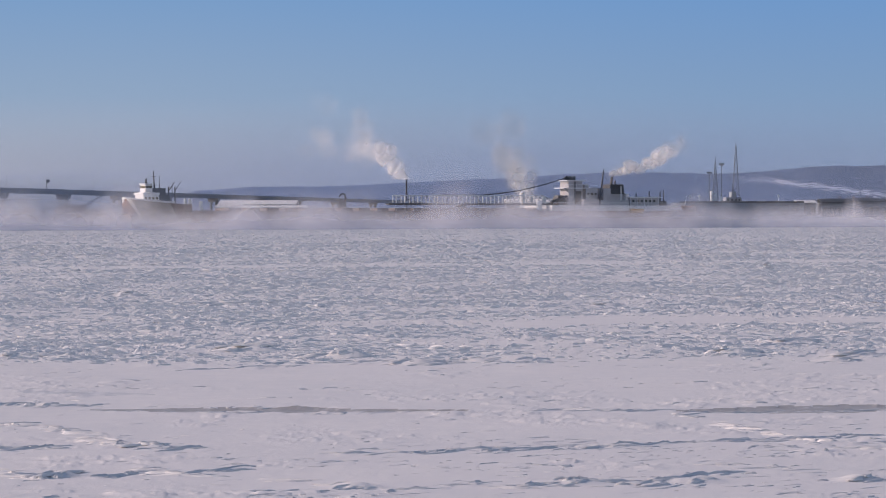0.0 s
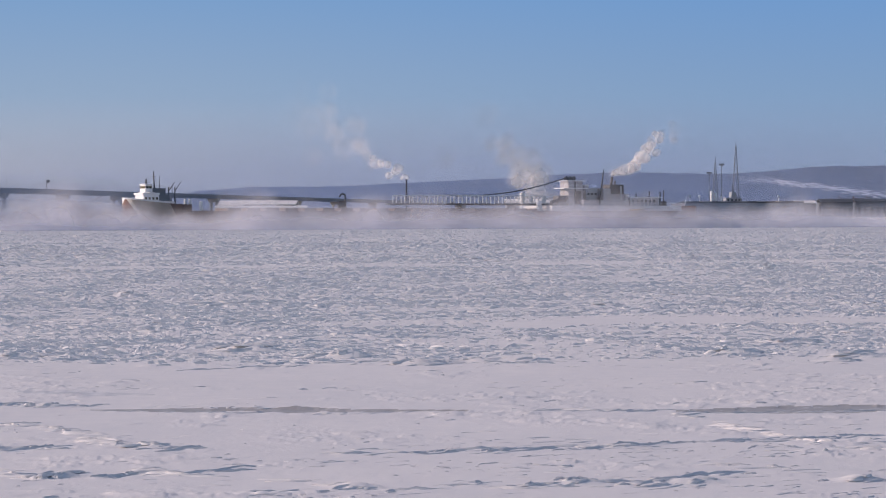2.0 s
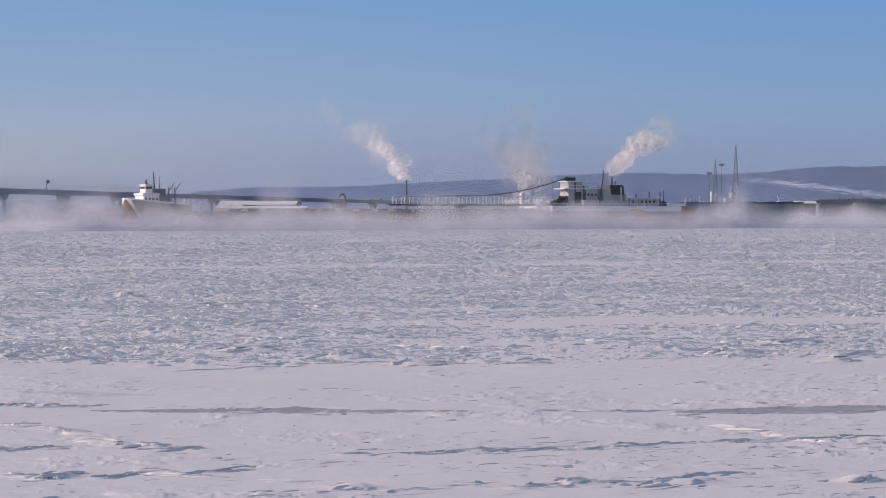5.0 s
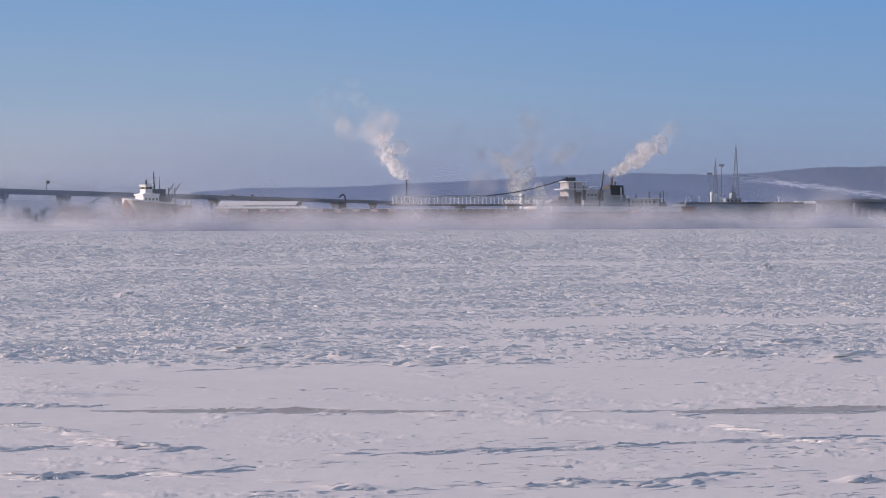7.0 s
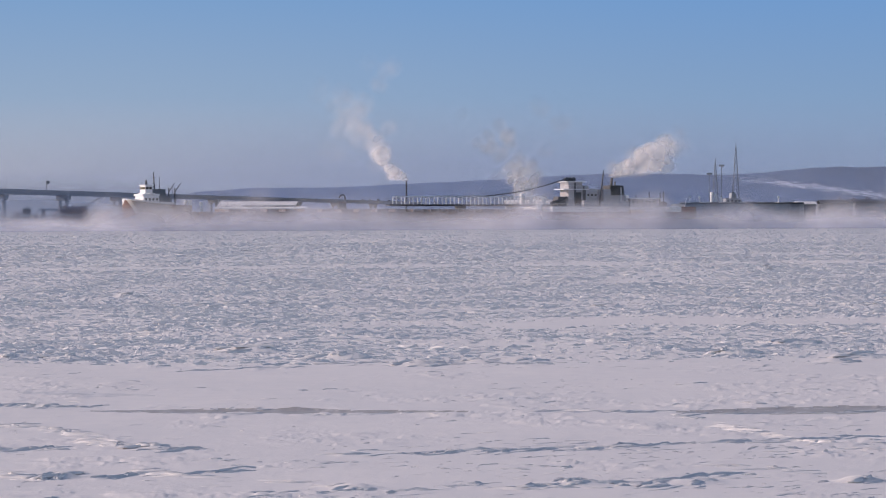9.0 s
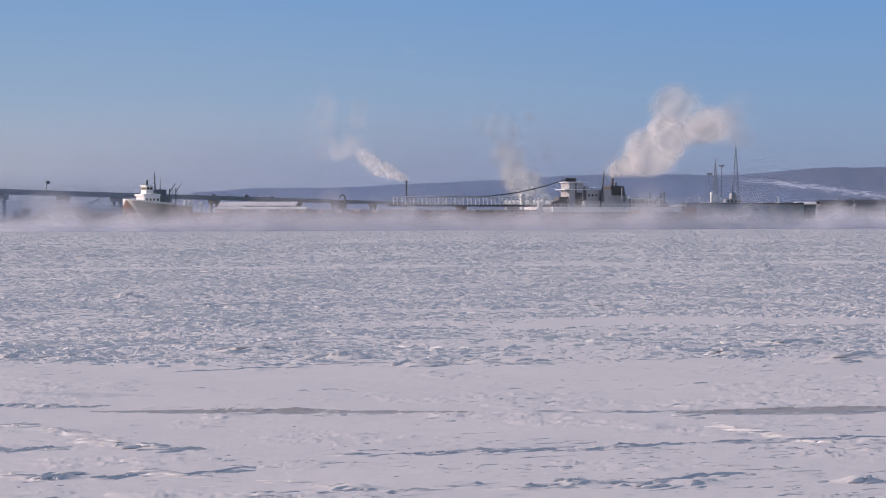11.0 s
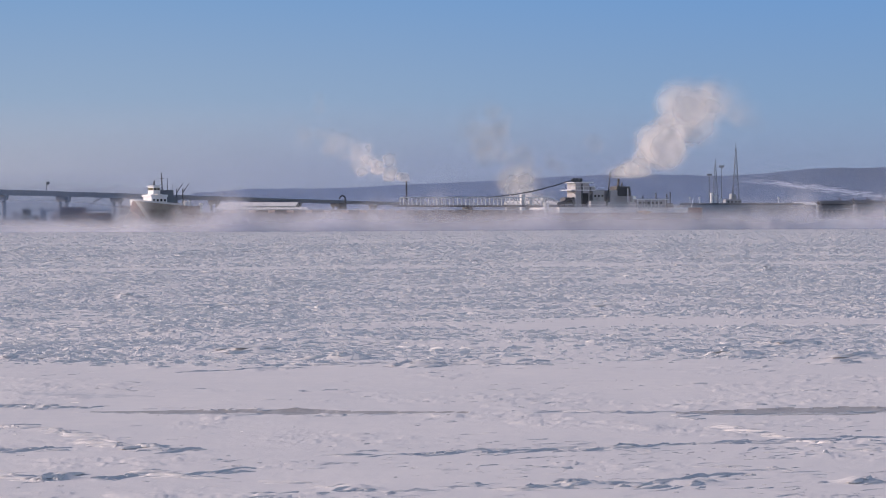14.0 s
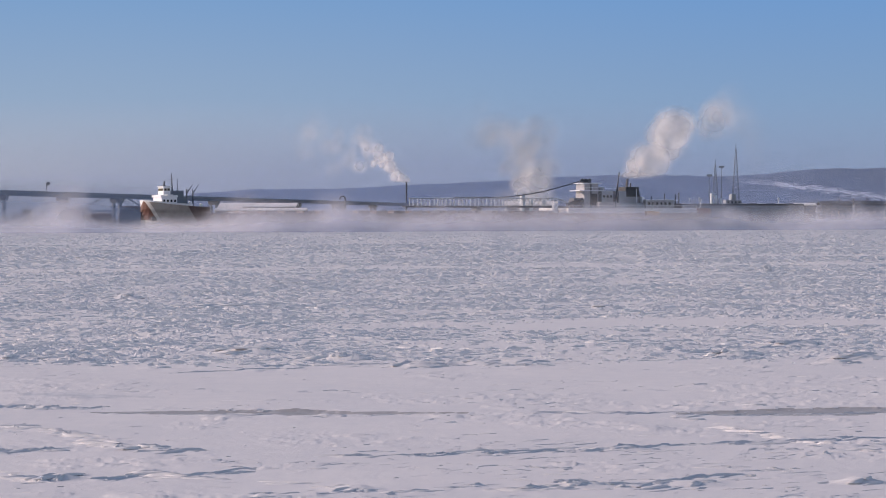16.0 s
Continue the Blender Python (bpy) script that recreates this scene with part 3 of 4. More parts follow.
def freighter():
    ship = thing("lake_freighter", "long red and grey lake freighter, white pilothouse, half hidden in vapour", "ship", pose(*SHIP_AT, 0, 0, SHIP_TURN))
    us = [0, 0.4, 1, 2, 3, 4.5, 6, 8, 10, 12, 15, 18, 21, 24, 28, 40, 80, 120, 160, 200, 208, 214, 219, 223, 226, 229, 231, 232.5, 233.5, 234]
    part("hull", shell(us, [-2, 0, 2, 4, 6, 7.2]), livery(), ship)
    part("forecastle", shell([u for u in us if u <= 21], [7.21, 8.0, 8.8, 9.4], lambda u: 1.9 * max(0, 1 - u / 18) ** 1.3), bpy.data.materials["bow_livery_shaded_aft"], ship)
    part("forecastle_bulwark", shell([u for u in us if u <= 15], [9.42, 10.1], lambda u: 1.6 * max(0, 1 - u / 18) ** 1.3), WHITE, ship, "white painted bulwark")
    part("poop", shell([163, 166, 172, 180, 200, 208, 214, 219, 222], [7.21, 8.2, 9.2]), WHITE, ship, "white painted poop side")
    part("stern_bulwark", shell([222.02] + [u for u in us if u >= 223], [7.21, 8.2, 9.2]), HULL_RED, ship)
    # hatches along the deck
    for i in range(18):
        u = 36 + i * 7.1
        part("hatch_cover", box(B(), u, u + 4.6, -6.5, 6.5, 7.2, 8.1, 0.15), HATCH, ship)
    # pilothouse forward
    house = part("forward_house", box(B(), 6.0, 11.6, -4.2, 4.2, 9.4, 12.6, 0.05), WHITE, ship, "white deckhouse under the bridge")
    windows(house, [6.9, 8.2, 9.5, 10.8], -4.2, 11.0, 11.8, 0.7)
    part("house_rail", box(B(), 5.6, 11.7, -4.5, 4.5, 12.6, 13.3), WHITE, house)
    bridge = part("pilothouse", box(B(), 7.2, 9.8, -2.7, 2.7, 12.7, 16.1, 0.1), WHITE, ship, "white pilothouse with a band of windows")
    windows(bridge, [7.9, 9.1], -2.66, 14.8, 15.6, 0.9)
    for v in (-2.0, -1.0, 0, 1.0, 2.0):
        part("window", box(B(), 7.2, 7.36, v - 0.4, v + 0.4, 14.8, 15.6), GLASS, bridge)
    part("roof", box(B(), 6.9, 10.1, -3.0, 3.0, 16.1, 16.4), WHITE, ship)
    part("bridge_wing", box(B(), 7.6, 9.4, -6.0, 6.0, 13.32, 13.5), WHITE, ship)
    # two blocks toned dark blue for the port side's shade
    part("texas_house", box(B(), 9.9, 14.4, -2.8, 2.8, 12.62, 14.9), SLATE, ship, "house behind the pilothouse, toned dark blue as its shaded port side")
    part("after_screen", box(B(), 11.7, 15.4, -3.8, 3.8, 9.4, 12.6), SLATE, ship, "after end of the forward house, toned dark blue as its shaded side")
    mast = part("foremast", bar(B(), (11.4, 0, 14.8), (11.1, 0, 20.8), 0.26, 0.15), DARK_STEEL, ship)
    part("yard", bar(B(), (11.2, -2.0, 18.8), (11.2, 2.0, 18.8), 0.10), DARK_STEEL, mast)
    part("radar_mast", bar(B(), (7.9, -1.2, 16.4), (7.9, -1.2, 18.0), 0.22, 0.15), DARK_STEEL, ship)
    part("radar_mast", bar(B(), (9.0, 1.0, 16.4), (9.0, 1.0, 18.2), 0.22, 0.15), DARK_STEEL, ship)
    part("aerial", bar(B(), (13.6, 1, 14.8), (13.6, 1, 19.0), 0.14, 0.08), DARK_STEEL, ship)
    for u in (16.4, 18.6):
        d = part("derrick_post", bar(B(), (u, -1, 7.2), (u - 0.2, -1, 15.4), 0.26, 0.2), DARK_STEEL, ship)
        part("derrick_arm", bar(B(), (u, -1, 14.2), (u + 1.6, -2, 17.0), 0.15, 0.11), DARK_STEEL, d)
    # unloading boom
    boom = part("boom_lower_chord", bar(B(), (100, -1.4, 9.7), (172, -1.4, 9.7), 0.3), DARK_STEEL, ship, "dark steel chord of the unloading boom")
    part("chord", bar(B(), (100, 1.4, 9.7), (172, 1.4, 9.7), 0.3), DARK_STEEL, boom)
    part("belt_trough", box(B(), 100, 172, -1.2, 1.2, 9.3, 9.75), DARK_STEEL, boom)
    for v in (-1.4, 1.4):
        part("chord", bar(B(), (103, v, 12.7), (164, v, 12.9), 0.17), WHITE, boom)
        part("chord", bar(B(), (164, v, 12.9), (172, v, 10.2), 0.17), WHITE, boom)
        n = 18
        for i in range(n + 1):
            u = 103 + 61 * i / n
            part("post", bar(B(), (u, v, 9.7), (u, v, 12.75), 0.17), WHITE, boom)
            if i < n:
                a, b = (9.8, 12.7) if i % 2 else (12.7, 9.8)
                part("brace", bar(B(), (u, v, a), (u + 61 / n, v, b), 0.09), GREY, boom)
    part("boom_cradle", box(B(), 129, 131, -2.4, 2.4, 7.2, 9.4), DARK_STEEL, ship)
    bm = B()
    for i in range(12):
        k0, k1 = i / 12, (i + 1) / 12
        p = lambda k: (139 + 35.6 * k, -1.0, 13.0 + 6.6 * k - 2.2 * math.sin(math.pi * k) * 0.5)
        bar(bm, p(k0), p(k1), 0.2)
    part("boom_cable", bm, DARK_STEEL, ship)
    part("cable_pendant", bar(B(), (120, -1, 13.0), (140, -1, 13.1), 0.12), DARK_STEEL, ship)
    # boom house and after works
    tower = part("boom_tower", box(B(), 174.6, 180.9, -3.2, 3.2, 9.2, 18.4, 0.12), BUFF, ship, "pale grey steel tower carrying the boom hoist")
    part("gallery", box(B(), 172.4, 183.0, -3.9, 3.9, 15.6, 15.9), WHITE, tower)
    part("gallery", box(B(), 173.6, 182.4, -3.6, 3.6, 18.4, 18.7), WHITE, tower)
    for u in (172.6, 175.2, 177.8, 180.3, 182.8):
        part("stanchion", bar(B(), (u, -3.8, 15.9), (u, -3.8, 17.0), 0.07, n=5), WHITE, tower)
    part("handrail", bar(B(), (172.6, -3.8, 17.0), (182.8, -3.8, 17.0), 0.07, n=5), WHITE, tower)
    for u in (172.8, 182.6):
        part("strut", bar(B(), (u, -3.0, 15.6), (178.5, -3.0, 11.5), 0.2, n=6), BUFF, tower)
    for u in (174.9, 176.5, 178.1):
        part("sheave", bar(B(), (u, -1.4, 19.5), (u, -0.6, 19.5), 0.8, n=14), DARK_STEEL, tower)
    # black panel proud of the face; paints the shade of an opening
    part("recess", box(B(), 177.8, 180.2, -3.26, -3.1, 10, 14.6), DARK, tower)
    part("ladder", box(B(), 177.2, 177.7, -3.36, -3.2, 9.4, 18.2), DARK_STEEL, tower)
    block = part("winch_house", box(B(), 181.9, 187.2, -3.8, 3.8, 9.2, 15.8, 0.1), GREY, ship)
    windows(block, [183, 184.6, 186.2], -3.76, 13.2, 14.0, 0.8)
    part("vent_trunk", box(B(), 182.4, 184.2, -2, 2, 15.8, 17.2), GREY, block)
    part("rail", box(B(), 181.9, 187.2, -3.9, -3.82, 16.6, 16.72), WHITE, block)
    part("door", box(B(), 184.9, 185.9, -3.84, -3.7, 9.3, 11.3), DARK, block)
    part("hopper", box(B(), 170.2, 174.4, -2.6, 2.6, 9.2, 13.0, 0.9), DARK_STEEL, ship)
    part("boom_pivot", bar(B(), (167.5, -2.2, 10.3), (174.5, -2.2, 12.8), 0.7, 0.4), DARK_STEEL, ship)
    part("deck_locker", box(B(), 179.0, 186.0, -6.8, -4.6, 9.2, 11.5, 0.05), BUFF, ship)
    part("derrick_mast", bar(B(), (187.1, -5, 9.2), (189.0, -5, 22.9), 0.42, 0.2), DARK_STEEL, ship, "dark raking mast")
    part("derrick_stay", bar(B(), (188.9, -5, 21.8), (194.0, -3, 15.0), 0.05, n=5), DARK_STEEL, ship)
    stack = part("funnel", box(B(), 193.4, 199.6, -2.8, 2.8, 9.2, 13.6, 0.1), BUFF, ship, "pale grey funnel casing with a black top")
    part("funnel_top", box(B(), 193.2, 199.8, -2.9, 2.9, 13.6, 17.3, 0.35), DARK, stack)
    part("exhaust_pipe", bar(B(), (194.8, -1.2, 17.2), (195.2, -1.2, 20.2), 0.5), DARK, stack)
    part("exhaust_pipe", bar(B(), (197.2, 0, 17.2), (197.4, 0, 18.8), 0.32), DARK, stack)
    part("funnel_ladder", box(B(), 198.0, 198.4, -2.94, -2.82, 9.4, 16.6), WHITE, stack)
    part("pipe_stay", bar(B(), (192.6, -2.0, 11.2), (195.6, -2.0, 21.6), 0.2, 0.12), DARK_STEEL, ship, "slim dark raking pole by the funnel")
    part("deck_casing", box(B(), 189.2, 192.6, -4.6, 1.0, 11.2, 15.8, 0.15), BUFF, ship, "pale grey painted casing ahead of the funnel")
    part("deck_crate", box(B(), 199.9, 201.2, -4.0, -1.6, 11.2, 13.6, 0.1), WHITE, ship, "white deck locker")
    part("vent_cowl", bar(B(), (189.6, 1.5, 9.2), (189.6, 1.5, 15.6), 0.8, 0.7, 12), WHITE, ship)
    part("vent_cowl", bar(B(), (187.9, 1.5, 9.2), (187.9, 1.5, 16.0), 0.7, 0.6, 12), GREY, ship)
    part("fiddley", box(B(), 187.4, 200.0, -5.6, 5.6, 9.2, 11.2), GREY, ship)
    aft = part("after_house", box(B(), 200.4, 213.4, -6.0, 6.0, 9.2, 12.2, 0.05), BUFF, ship, "low after deckhouse with square windows")
    windows(aft, [201.8 + 1.9 * i for i in range(6)], -5.98, 10.5, 11.4, 0.9)
    part("boat_deck", box(B(), 199.8, 214.6, -6.6, 6.6, 12.2, 12.45), WHITE, aft)
    for u in (200.2, 203.4, 206.6, 209.8, 213.0):
        part("stanchion", bar(B(), (u, -6.5, 9.2), (u, -6.5, 12.2), 0.09, n=5), WHITE, aft)
    for u, h in ((211.0, 14.8), (216.0, 14.6), (217.6, 15.2), (205, 13.8)):
        part("king_post", bar(B(), (u, -3, 9.2), (u, -3, h), 0.24), DARK_STEEL, ship)
    part("capstan_house", box(B(), 214.8, 219.0, -3.2, 3.2, 9.2, 11.0, 0.1), DARK_STEEL, ship)
    part("lifeboat", bar(B(), (197.0, -10.9, 7.2), (203.0, -10.9, 7.2), 0.9, 0.7, 10), ORANGE, ship, "orange covered lifeboat")
    part("ensign_staff", bar(B(), (229.5, 0, 9.2), (230.4, 0, 12.8), 0.12, 0.07), WHITE, ship)
    for i in range(20):
        u = 164 + i * 3.0
        part("rail_post", bar(B(), (u, -10.0, 9.2), (u, -10.0, 10.2), 0.05, n=5), WHITE, ship)
    part("deck_rail", bar(B(), (164, -10.0, 10.2), (221, -10.0, 10.2), 0.05, n=5), WHITE, ship)
    part("white_drum", bar(B(), (160.0, -6, 7.2), (160.0, -6, 11.0), 1.1, 1.1, 14), WHITE, ship, "white drum beside the boom foot")
    part("anchor_pocket", box(B(), 2.4, 3.9, -4.1, -3.0, 4.6, 6.0), DARK, ship)
    for i in range(40):
        u = 34 + i * 3.4
        part("rail_post", bar(B(), (u, -10.2, 7.2), (u, -10.2, 8.3), 0.05, n=5), WHITE, ship)
    part("deck_rail", bar(B(), (33, -10.2, 8.3), (168, -10.2, 8.3), 0.05, n=5), WHITE, ship)
    return ship


SHIP = freighter()


# ---- bridge ----
def bridge_at(y):
    return -223 + 0.2343 * (y - 1049)


def highway_bridge():
    br = thing("highway_bridge", "long steel highway bridge, tinted blue-grey for haze, on concrete piers", "bridge")
    y0, y1 = 960, 1900
    a, b = Vector((bridge_at(y0), y0, 0)), Vector((bridge_at(y1), y1, 0))
    d = (b - a).normalized()
    n = Vector((d.y, -d.x, 0))
    bm = B()

    def beam(bm, off0, off1, z0, z1):
        vs = [bm.verts.new(p + n * o + Vector((0, 0, z))) for p in (a, b) for o, z in ((off0, z0), (off1, z0), (off1, z1), (off0, z1))]
        for f in ((0, 1, 2, 3), (4, 5, 6, 7), (0, 1, 5, 4), (1, 2, 6, 5), (2, 3, 7, 6), (3, 0, 4, 7)):
            bm.faces.new([vs[i] for i in f])
        return bm

    part("deck", beam(B(), -5, 5, 18.3, 18.8), CONCRETE, br)
    for o in (-4.2, 0, 4.2):
        part("girder", beam(B(), o - 0.3, o + 0.3, 16.9, 18.3), BRIDGE_STEEL, br)
    for o in (-4.9, 4.6):
        part("parapet", beam(B(), o, o + 0.3, 18.8, 19.5), BRIDGE_STEEL, br)
    for y in (1050, 1126, 1200, 1276, 1362, 1450, 1540, 1640, 1750):
        c = Vector((bridge_at(y), y, 0))
        pier = part("pier", bar(bar(B(), c + n * 1.9 + Vector((0, 0, -2)), c + n * 1.9 + Vector((0, 0, 14.5)), 1.0, n=12), c - n * 1.9 + Vector((0, 0, -2)), c - n * 1.9 + Vector((0, 0, 14.5)), 1.0, n=12), CONCRETE, br, "pair of round concrete columns")
        bm = B()
        vs = [bm.verts.new(c + n * o + d * e + Vector((0, 0, z))) for z, w in ((14.4, 3.0), (15.3, 3.6), (16.9, 3.7)) for o, e in ((-w, -1.8), (w, -1.8), (w, 1.8), (-w, 1.8))]
        for k in (0, 4):
            for i in range(4):
                bm.faces.new((vs[k + i], vs[k + (i + 1) % 4], vs[k + 4 + (i + 1) % 4], vs[k + 4 + i]))
        bm.faces.new(vs[:4])
        bm.faces.new(vs[8:])
        part("pier_cap", bm, CONCRETE, pier)
    for y in (1067, 1178, 1300):
        c = Vector((bridge_at(y), y, 0)) - n * 4.7
        part("light_pole", bar(B(), c + Vector((0, 0, 19)), c + Vector((0, 0, 26.5)), 0.12, 0.07), DARK_STEEL, br)
    c = Vector((bridge_at(1115), 1115, 0)) - n * 4.7
    sign = part("sign_post", bar(B(), c + Vector((0, 0, 19)), c + Vector((0, 0, 24.6)), 0.2), DARK_STEEL, br)
    part("sign_panel", box(B(), c.x - 0.1, c.x + 1.6, c.y - 0.15, c.y + 0.15, 23.2, 24.8), DARK_STEEL, sign)


highway_bridge()
CARS = []


def car(y_at, t_at, mat, label, lane, tall):
    """A vehicle that crosses the bridge towards the near end and is at y_at at the time t_at."""
    ob = thing("car", label, "car", group="traffic on the bridge")
    part("body", box(B(), -0.9, 0.9, -2.3, 2.3, 0.35, 1.0, 0.05), mat, ob)
    part("cabin", box(B(), -0.8, 0.8, -1.5, 1.2, 1.0, tall, 0.18), mat, ob)
    part("windscreen", box(B(), -0.7, 0.7, -1.56, -1.40, 1.05, tall - 0.2), GLASS, ob)
    for x in (-0.85, 0.85):
        for y in (-1.45, 1.45):
            part("wheel", bar(B(), (x - 0.1, y, 0.34), (x + 0.1, y, 0.34), 0.34, n=12), DARK, ob)
    rows = []
    for t, y in ((0, 1880), (t_at - (1880 - y_at) / 150, 1880), (t_at, y_at), (t_at + (y_at - 962) / 150, 962), (16, 962)):
        rows.append((t, pose(bridge_at(y) + lane, y, 18.85, 0, 0, -13.2)))
    CARS.append((ob, rows))


for y_, t_, m_, l_, o_, h_ in ((1097.7, 8.4, DARK, "dark car crossing the bridge", -2.4, 1.9), (1139, 8.4, GREY, "grey van crossing the bridge", -2.4, 2.5), (1058.6, 12.4, DARK, "dark car crossing the bridge", -2.4, 1.9),
                               (1095, 12.4, GREY, "grey car crossing the bridge", -2.4, 1.8), (1129.8, 12.4, DARK, "dark van crossing the bridge", -2.4, 2.4), (1184, 12.4, SLATE, "blue-grey car crossing the bridge", -2.4, 1.9)):
    car(y_, t_, m_, l_, o_, h_)


# ---- harbour behind the ship ----
def chimney():
    ob = thing("chimney", "slim dark industrial chimney", "chimney", pose(-35, 2000, 0))
    part("shaft", bar(B(), (0, 0, 0), (0, 0, 40.5), 1.15, 0.75, 14), DARK_STEEL, ob)
    part("rim", bar(B(), (0, 0, 40.2), (0, 0, 41.0), 0.9, 0.9, 14), DARK, ob)


def gabled(name, label, x0, x1, y0, y1, eave, ridge, wall, roof=SNOW, bays=0, base=-0.8):
    """A long shed with its ridge along x and a thick snow-laden roof."""
    ob = thing(name, label, "building", pose((x0 + x1) / 2, (y0 + y1) / 2, 0))
    w, d = (x1 - x0) / 2, (y1 - y0) / 2
    part("walls", box(B(), -w, w, -d, d, base, eave), wall, ob)
    bm = B()
    prof = [(-d - 0.6, eave - 0.1), (0, ridge), (d + 0.6, eave - 0.1), (d + 0.6, eave + 0.35), (0, ridge + 0.45), (-d - 0.6, eave + 0.35)]
    ends = [[bm.verts.new((x, a, b)) for a, b in prof] for x in (-w - 0.6, w + 0.6)]
    for i in range(6):
        bm.faces.new((ends[0][i], ends[0][(i + 1) % 6], ends[1][(i + 1) % 6], ends[1][i]))
    for e in ends:
        bm.faces.new((e[0], e[1], e[4], e[5]))
        bm.faces.new((e[1], e[2], e[3], e[4]))
    part("roof", bm, roof, ob, "snow-laden pitched roof" if roof is SNOW else "")
    for i in range(bays):
        x = -w + (i + 0.5) * 2 * w / bays
        part("window", box(B(), x - 0.9, x + 0.9, -d - 0.08, -d + 0.05, eave * 0.45, eave * 0.75), GLASS, ob)
    return ob


def loader():
    ob = thing("dock_loader", "dark steel dock loader with a goose-neck spout", "loader", pose(-55.5, 1150, 0))
    part("tower", box(B(), -2.0, 2.6, -2.5, 2.5, -1, 13.4, 0.4), DARK_STEEL, ob)
    bm = B()
    pts = [(-1.5, 0, 15.6)] + [(0.1 + 1.5 * math.cos(a), 0, 16.0 + 1.5 * math.sin(a)) for a in [2.9 - 0.36 * k for k in range(9)]] + [(1.6, 0, 13.0)]
    for p, q in zip(pts[:-1], pts[1:]):
        bar(bm, p, q, 0.42)
    part("spout", bm, DARK, ob)
    part("platform", box(B(), -9, 9, -3, 3, 7.5, 8.3), DARK_STEEL, ob)
    for x in (-8, -4, 4, 8):
        part("leg", bar(B(), (x, 0, -1), (x, 0, 7.5), 0.4), DARK_STEEL, ob)


def silo(x, y, top, r, name="storage_tank", label="white cylindrical storage tank with a domed top", mat=WHITE):
    ob = thing(name, label, "tank", pose(x, y, 0), group="harbour tanks")
    part("shell", bar(B(), (0, 0, -0.8), (0, 0, top - r * 0.3), r, r, 20), mat, ob)
    part("dome", bar(B(), (0, 0, top - r * 0.3), (0, 0, top), r * 1.02, r * 0.35, 20), SNOW, ob)


def lattice_tower(x, y, top, base, waist, label):
    ob = thing("lattice_mast", label, "mast", pose(x, y, 0))
    half = lambda z: base * (1 - z / top) ** 1.15 + waist
    n = 11
    zs = [top * (1 - (1 - i / n) ** 1.15) for i in range(n + 1)]
    for sx in (-1, 1):
        for sy in (-1, 1):
            bm = B()
            for a, b in zip(zs[:-1], zs[1:]):
                bar(bm, (sx * half(a), sy * half(a), a), (sx * half(b), sy * half(b), b), 0.15, 0.13, 6)
            part("leg", bm, MAST_STEEL, ob)
    for a, b in zip(zs[:-1], zs[1:]):
        for sy in (-1, 1):
            part("brace", bar(B(), (-half(a), sy * half(a), a), (half(b), sy * half(b), b), 0.06, n=5), MAST_STEEL, ob)
            part("brace", bar(B(), (half(a), sy * half(a), a), (-half(b), sy * half(b), b), 0.06, n=5), MAST_STEEL, ob)
    part("spike", bar(B(), (0, 0, top), (0, 0, top + 4), 0.22, 0.1), MAST_STEEL, ob)


def light_mast(x, y, top):
    ob = thing("floodlight_mast", "tall steel floodlight mast over the dock", "light mast", pose(x, y, 0), group="dock floodlights")
    part("pole", bar(B(), (0, 0, 0), (0, 0, top), 0.45, 0.2), MAST_STEEL, ob)
    part("crossarm", box(B(), -1.9, 1.9, -0.4, 0.4, top - 0.3, top + 0.4), MAST_STEEL, ob)
    for dx in (-1.5, -0.5, 0.5, 1.5):
        part("floodlight", box(B(), dx - 0.35, dx + 0.35, -0.7, -0.3, top - 1.2, top - 0.3), GREY, ob)


def laid_up_ship():
    ob = thing("moored_barge", "long low ship lying at the far dock, hull tinted grey-blue for haze", "ship", pose(156, 1100, -0.6, 0, 0, 4))
    # slate hull colour lightened towards blue to hold the dock's haze
    hull = paint("hazed_slate_hull", (0.23, 0.27, 0.34), 0.6, (0.1, 0.1, 0.11), 0.4, 0.2)
    bm = B()
    prof = [(-36, 0.2), (-34, 4), (-30, 7.5), (-20, 8.5), (25, 8.5), (31, 6.5), (34, 3), (35, 0.2)]
    lo = [[bm.verts.new((x, sg * w, -1)) for x, w in prof] for sg in (-1, 1)]
    hi = [[bm.verts.new((x, sg * w, 12.2)) for x, w in prof] for sg in (-1, 1)]
    for k in (0, 1):
        for i in range(7):
            bm.faces.new((lo[k][i], lo[k][i + 1], hi[k][i + 1], hi[k][i]))
    for i in range(7):
        bm.faces.new((hi[0][i], hi[0][i + 1], hi[1][i + 1], hi[1][i]))
    part("hull", bm, hull, ob)
    part("rail", box(B(), -33, 33, -8.3, -8.1, 12.2, 13.1), DARK_STEEL, ob)
    for x in range(-30, 34, 5):
        part("hatch", box(B(), x, x + 3.6, -5, 5, 12.2, 13.3, 0.15), DARK_STEEL if x % 2 else SNOW, ob)
    for x, w, h in ((-15.0, 0.8, 18.6), (-13.0, 0.8, 17.6), (-10.2, 0.6, 16.0)):
        part("vent", bar(B(), (x, -3, 12.2), (x, -3, h), w, w * 0.9, 10), WHITE, ob)
    h = part("deckhouse", box(B(), -7.5, 0.8, -4, 4, 12.2, 15.2, 0.1), BUFF, ob)
    for x in (-6.3, -4.3, -2.3, -0.4):
        part("window", box(B(), x - 0.5, x + 0.5, -4.05, -3.9, 13.4, 14.4), GLASS, h)
    part("bridge_house", box(B(), -4.5, -1.8, -3, 3, 15.2, 18.2, 0.2), GREY, ob)
    part("mast", bar(B(), (-3.2, 0, 18.2), (-3.2, 0, 22.5), 0.2, 0.1), DARK_STEEL, ob)
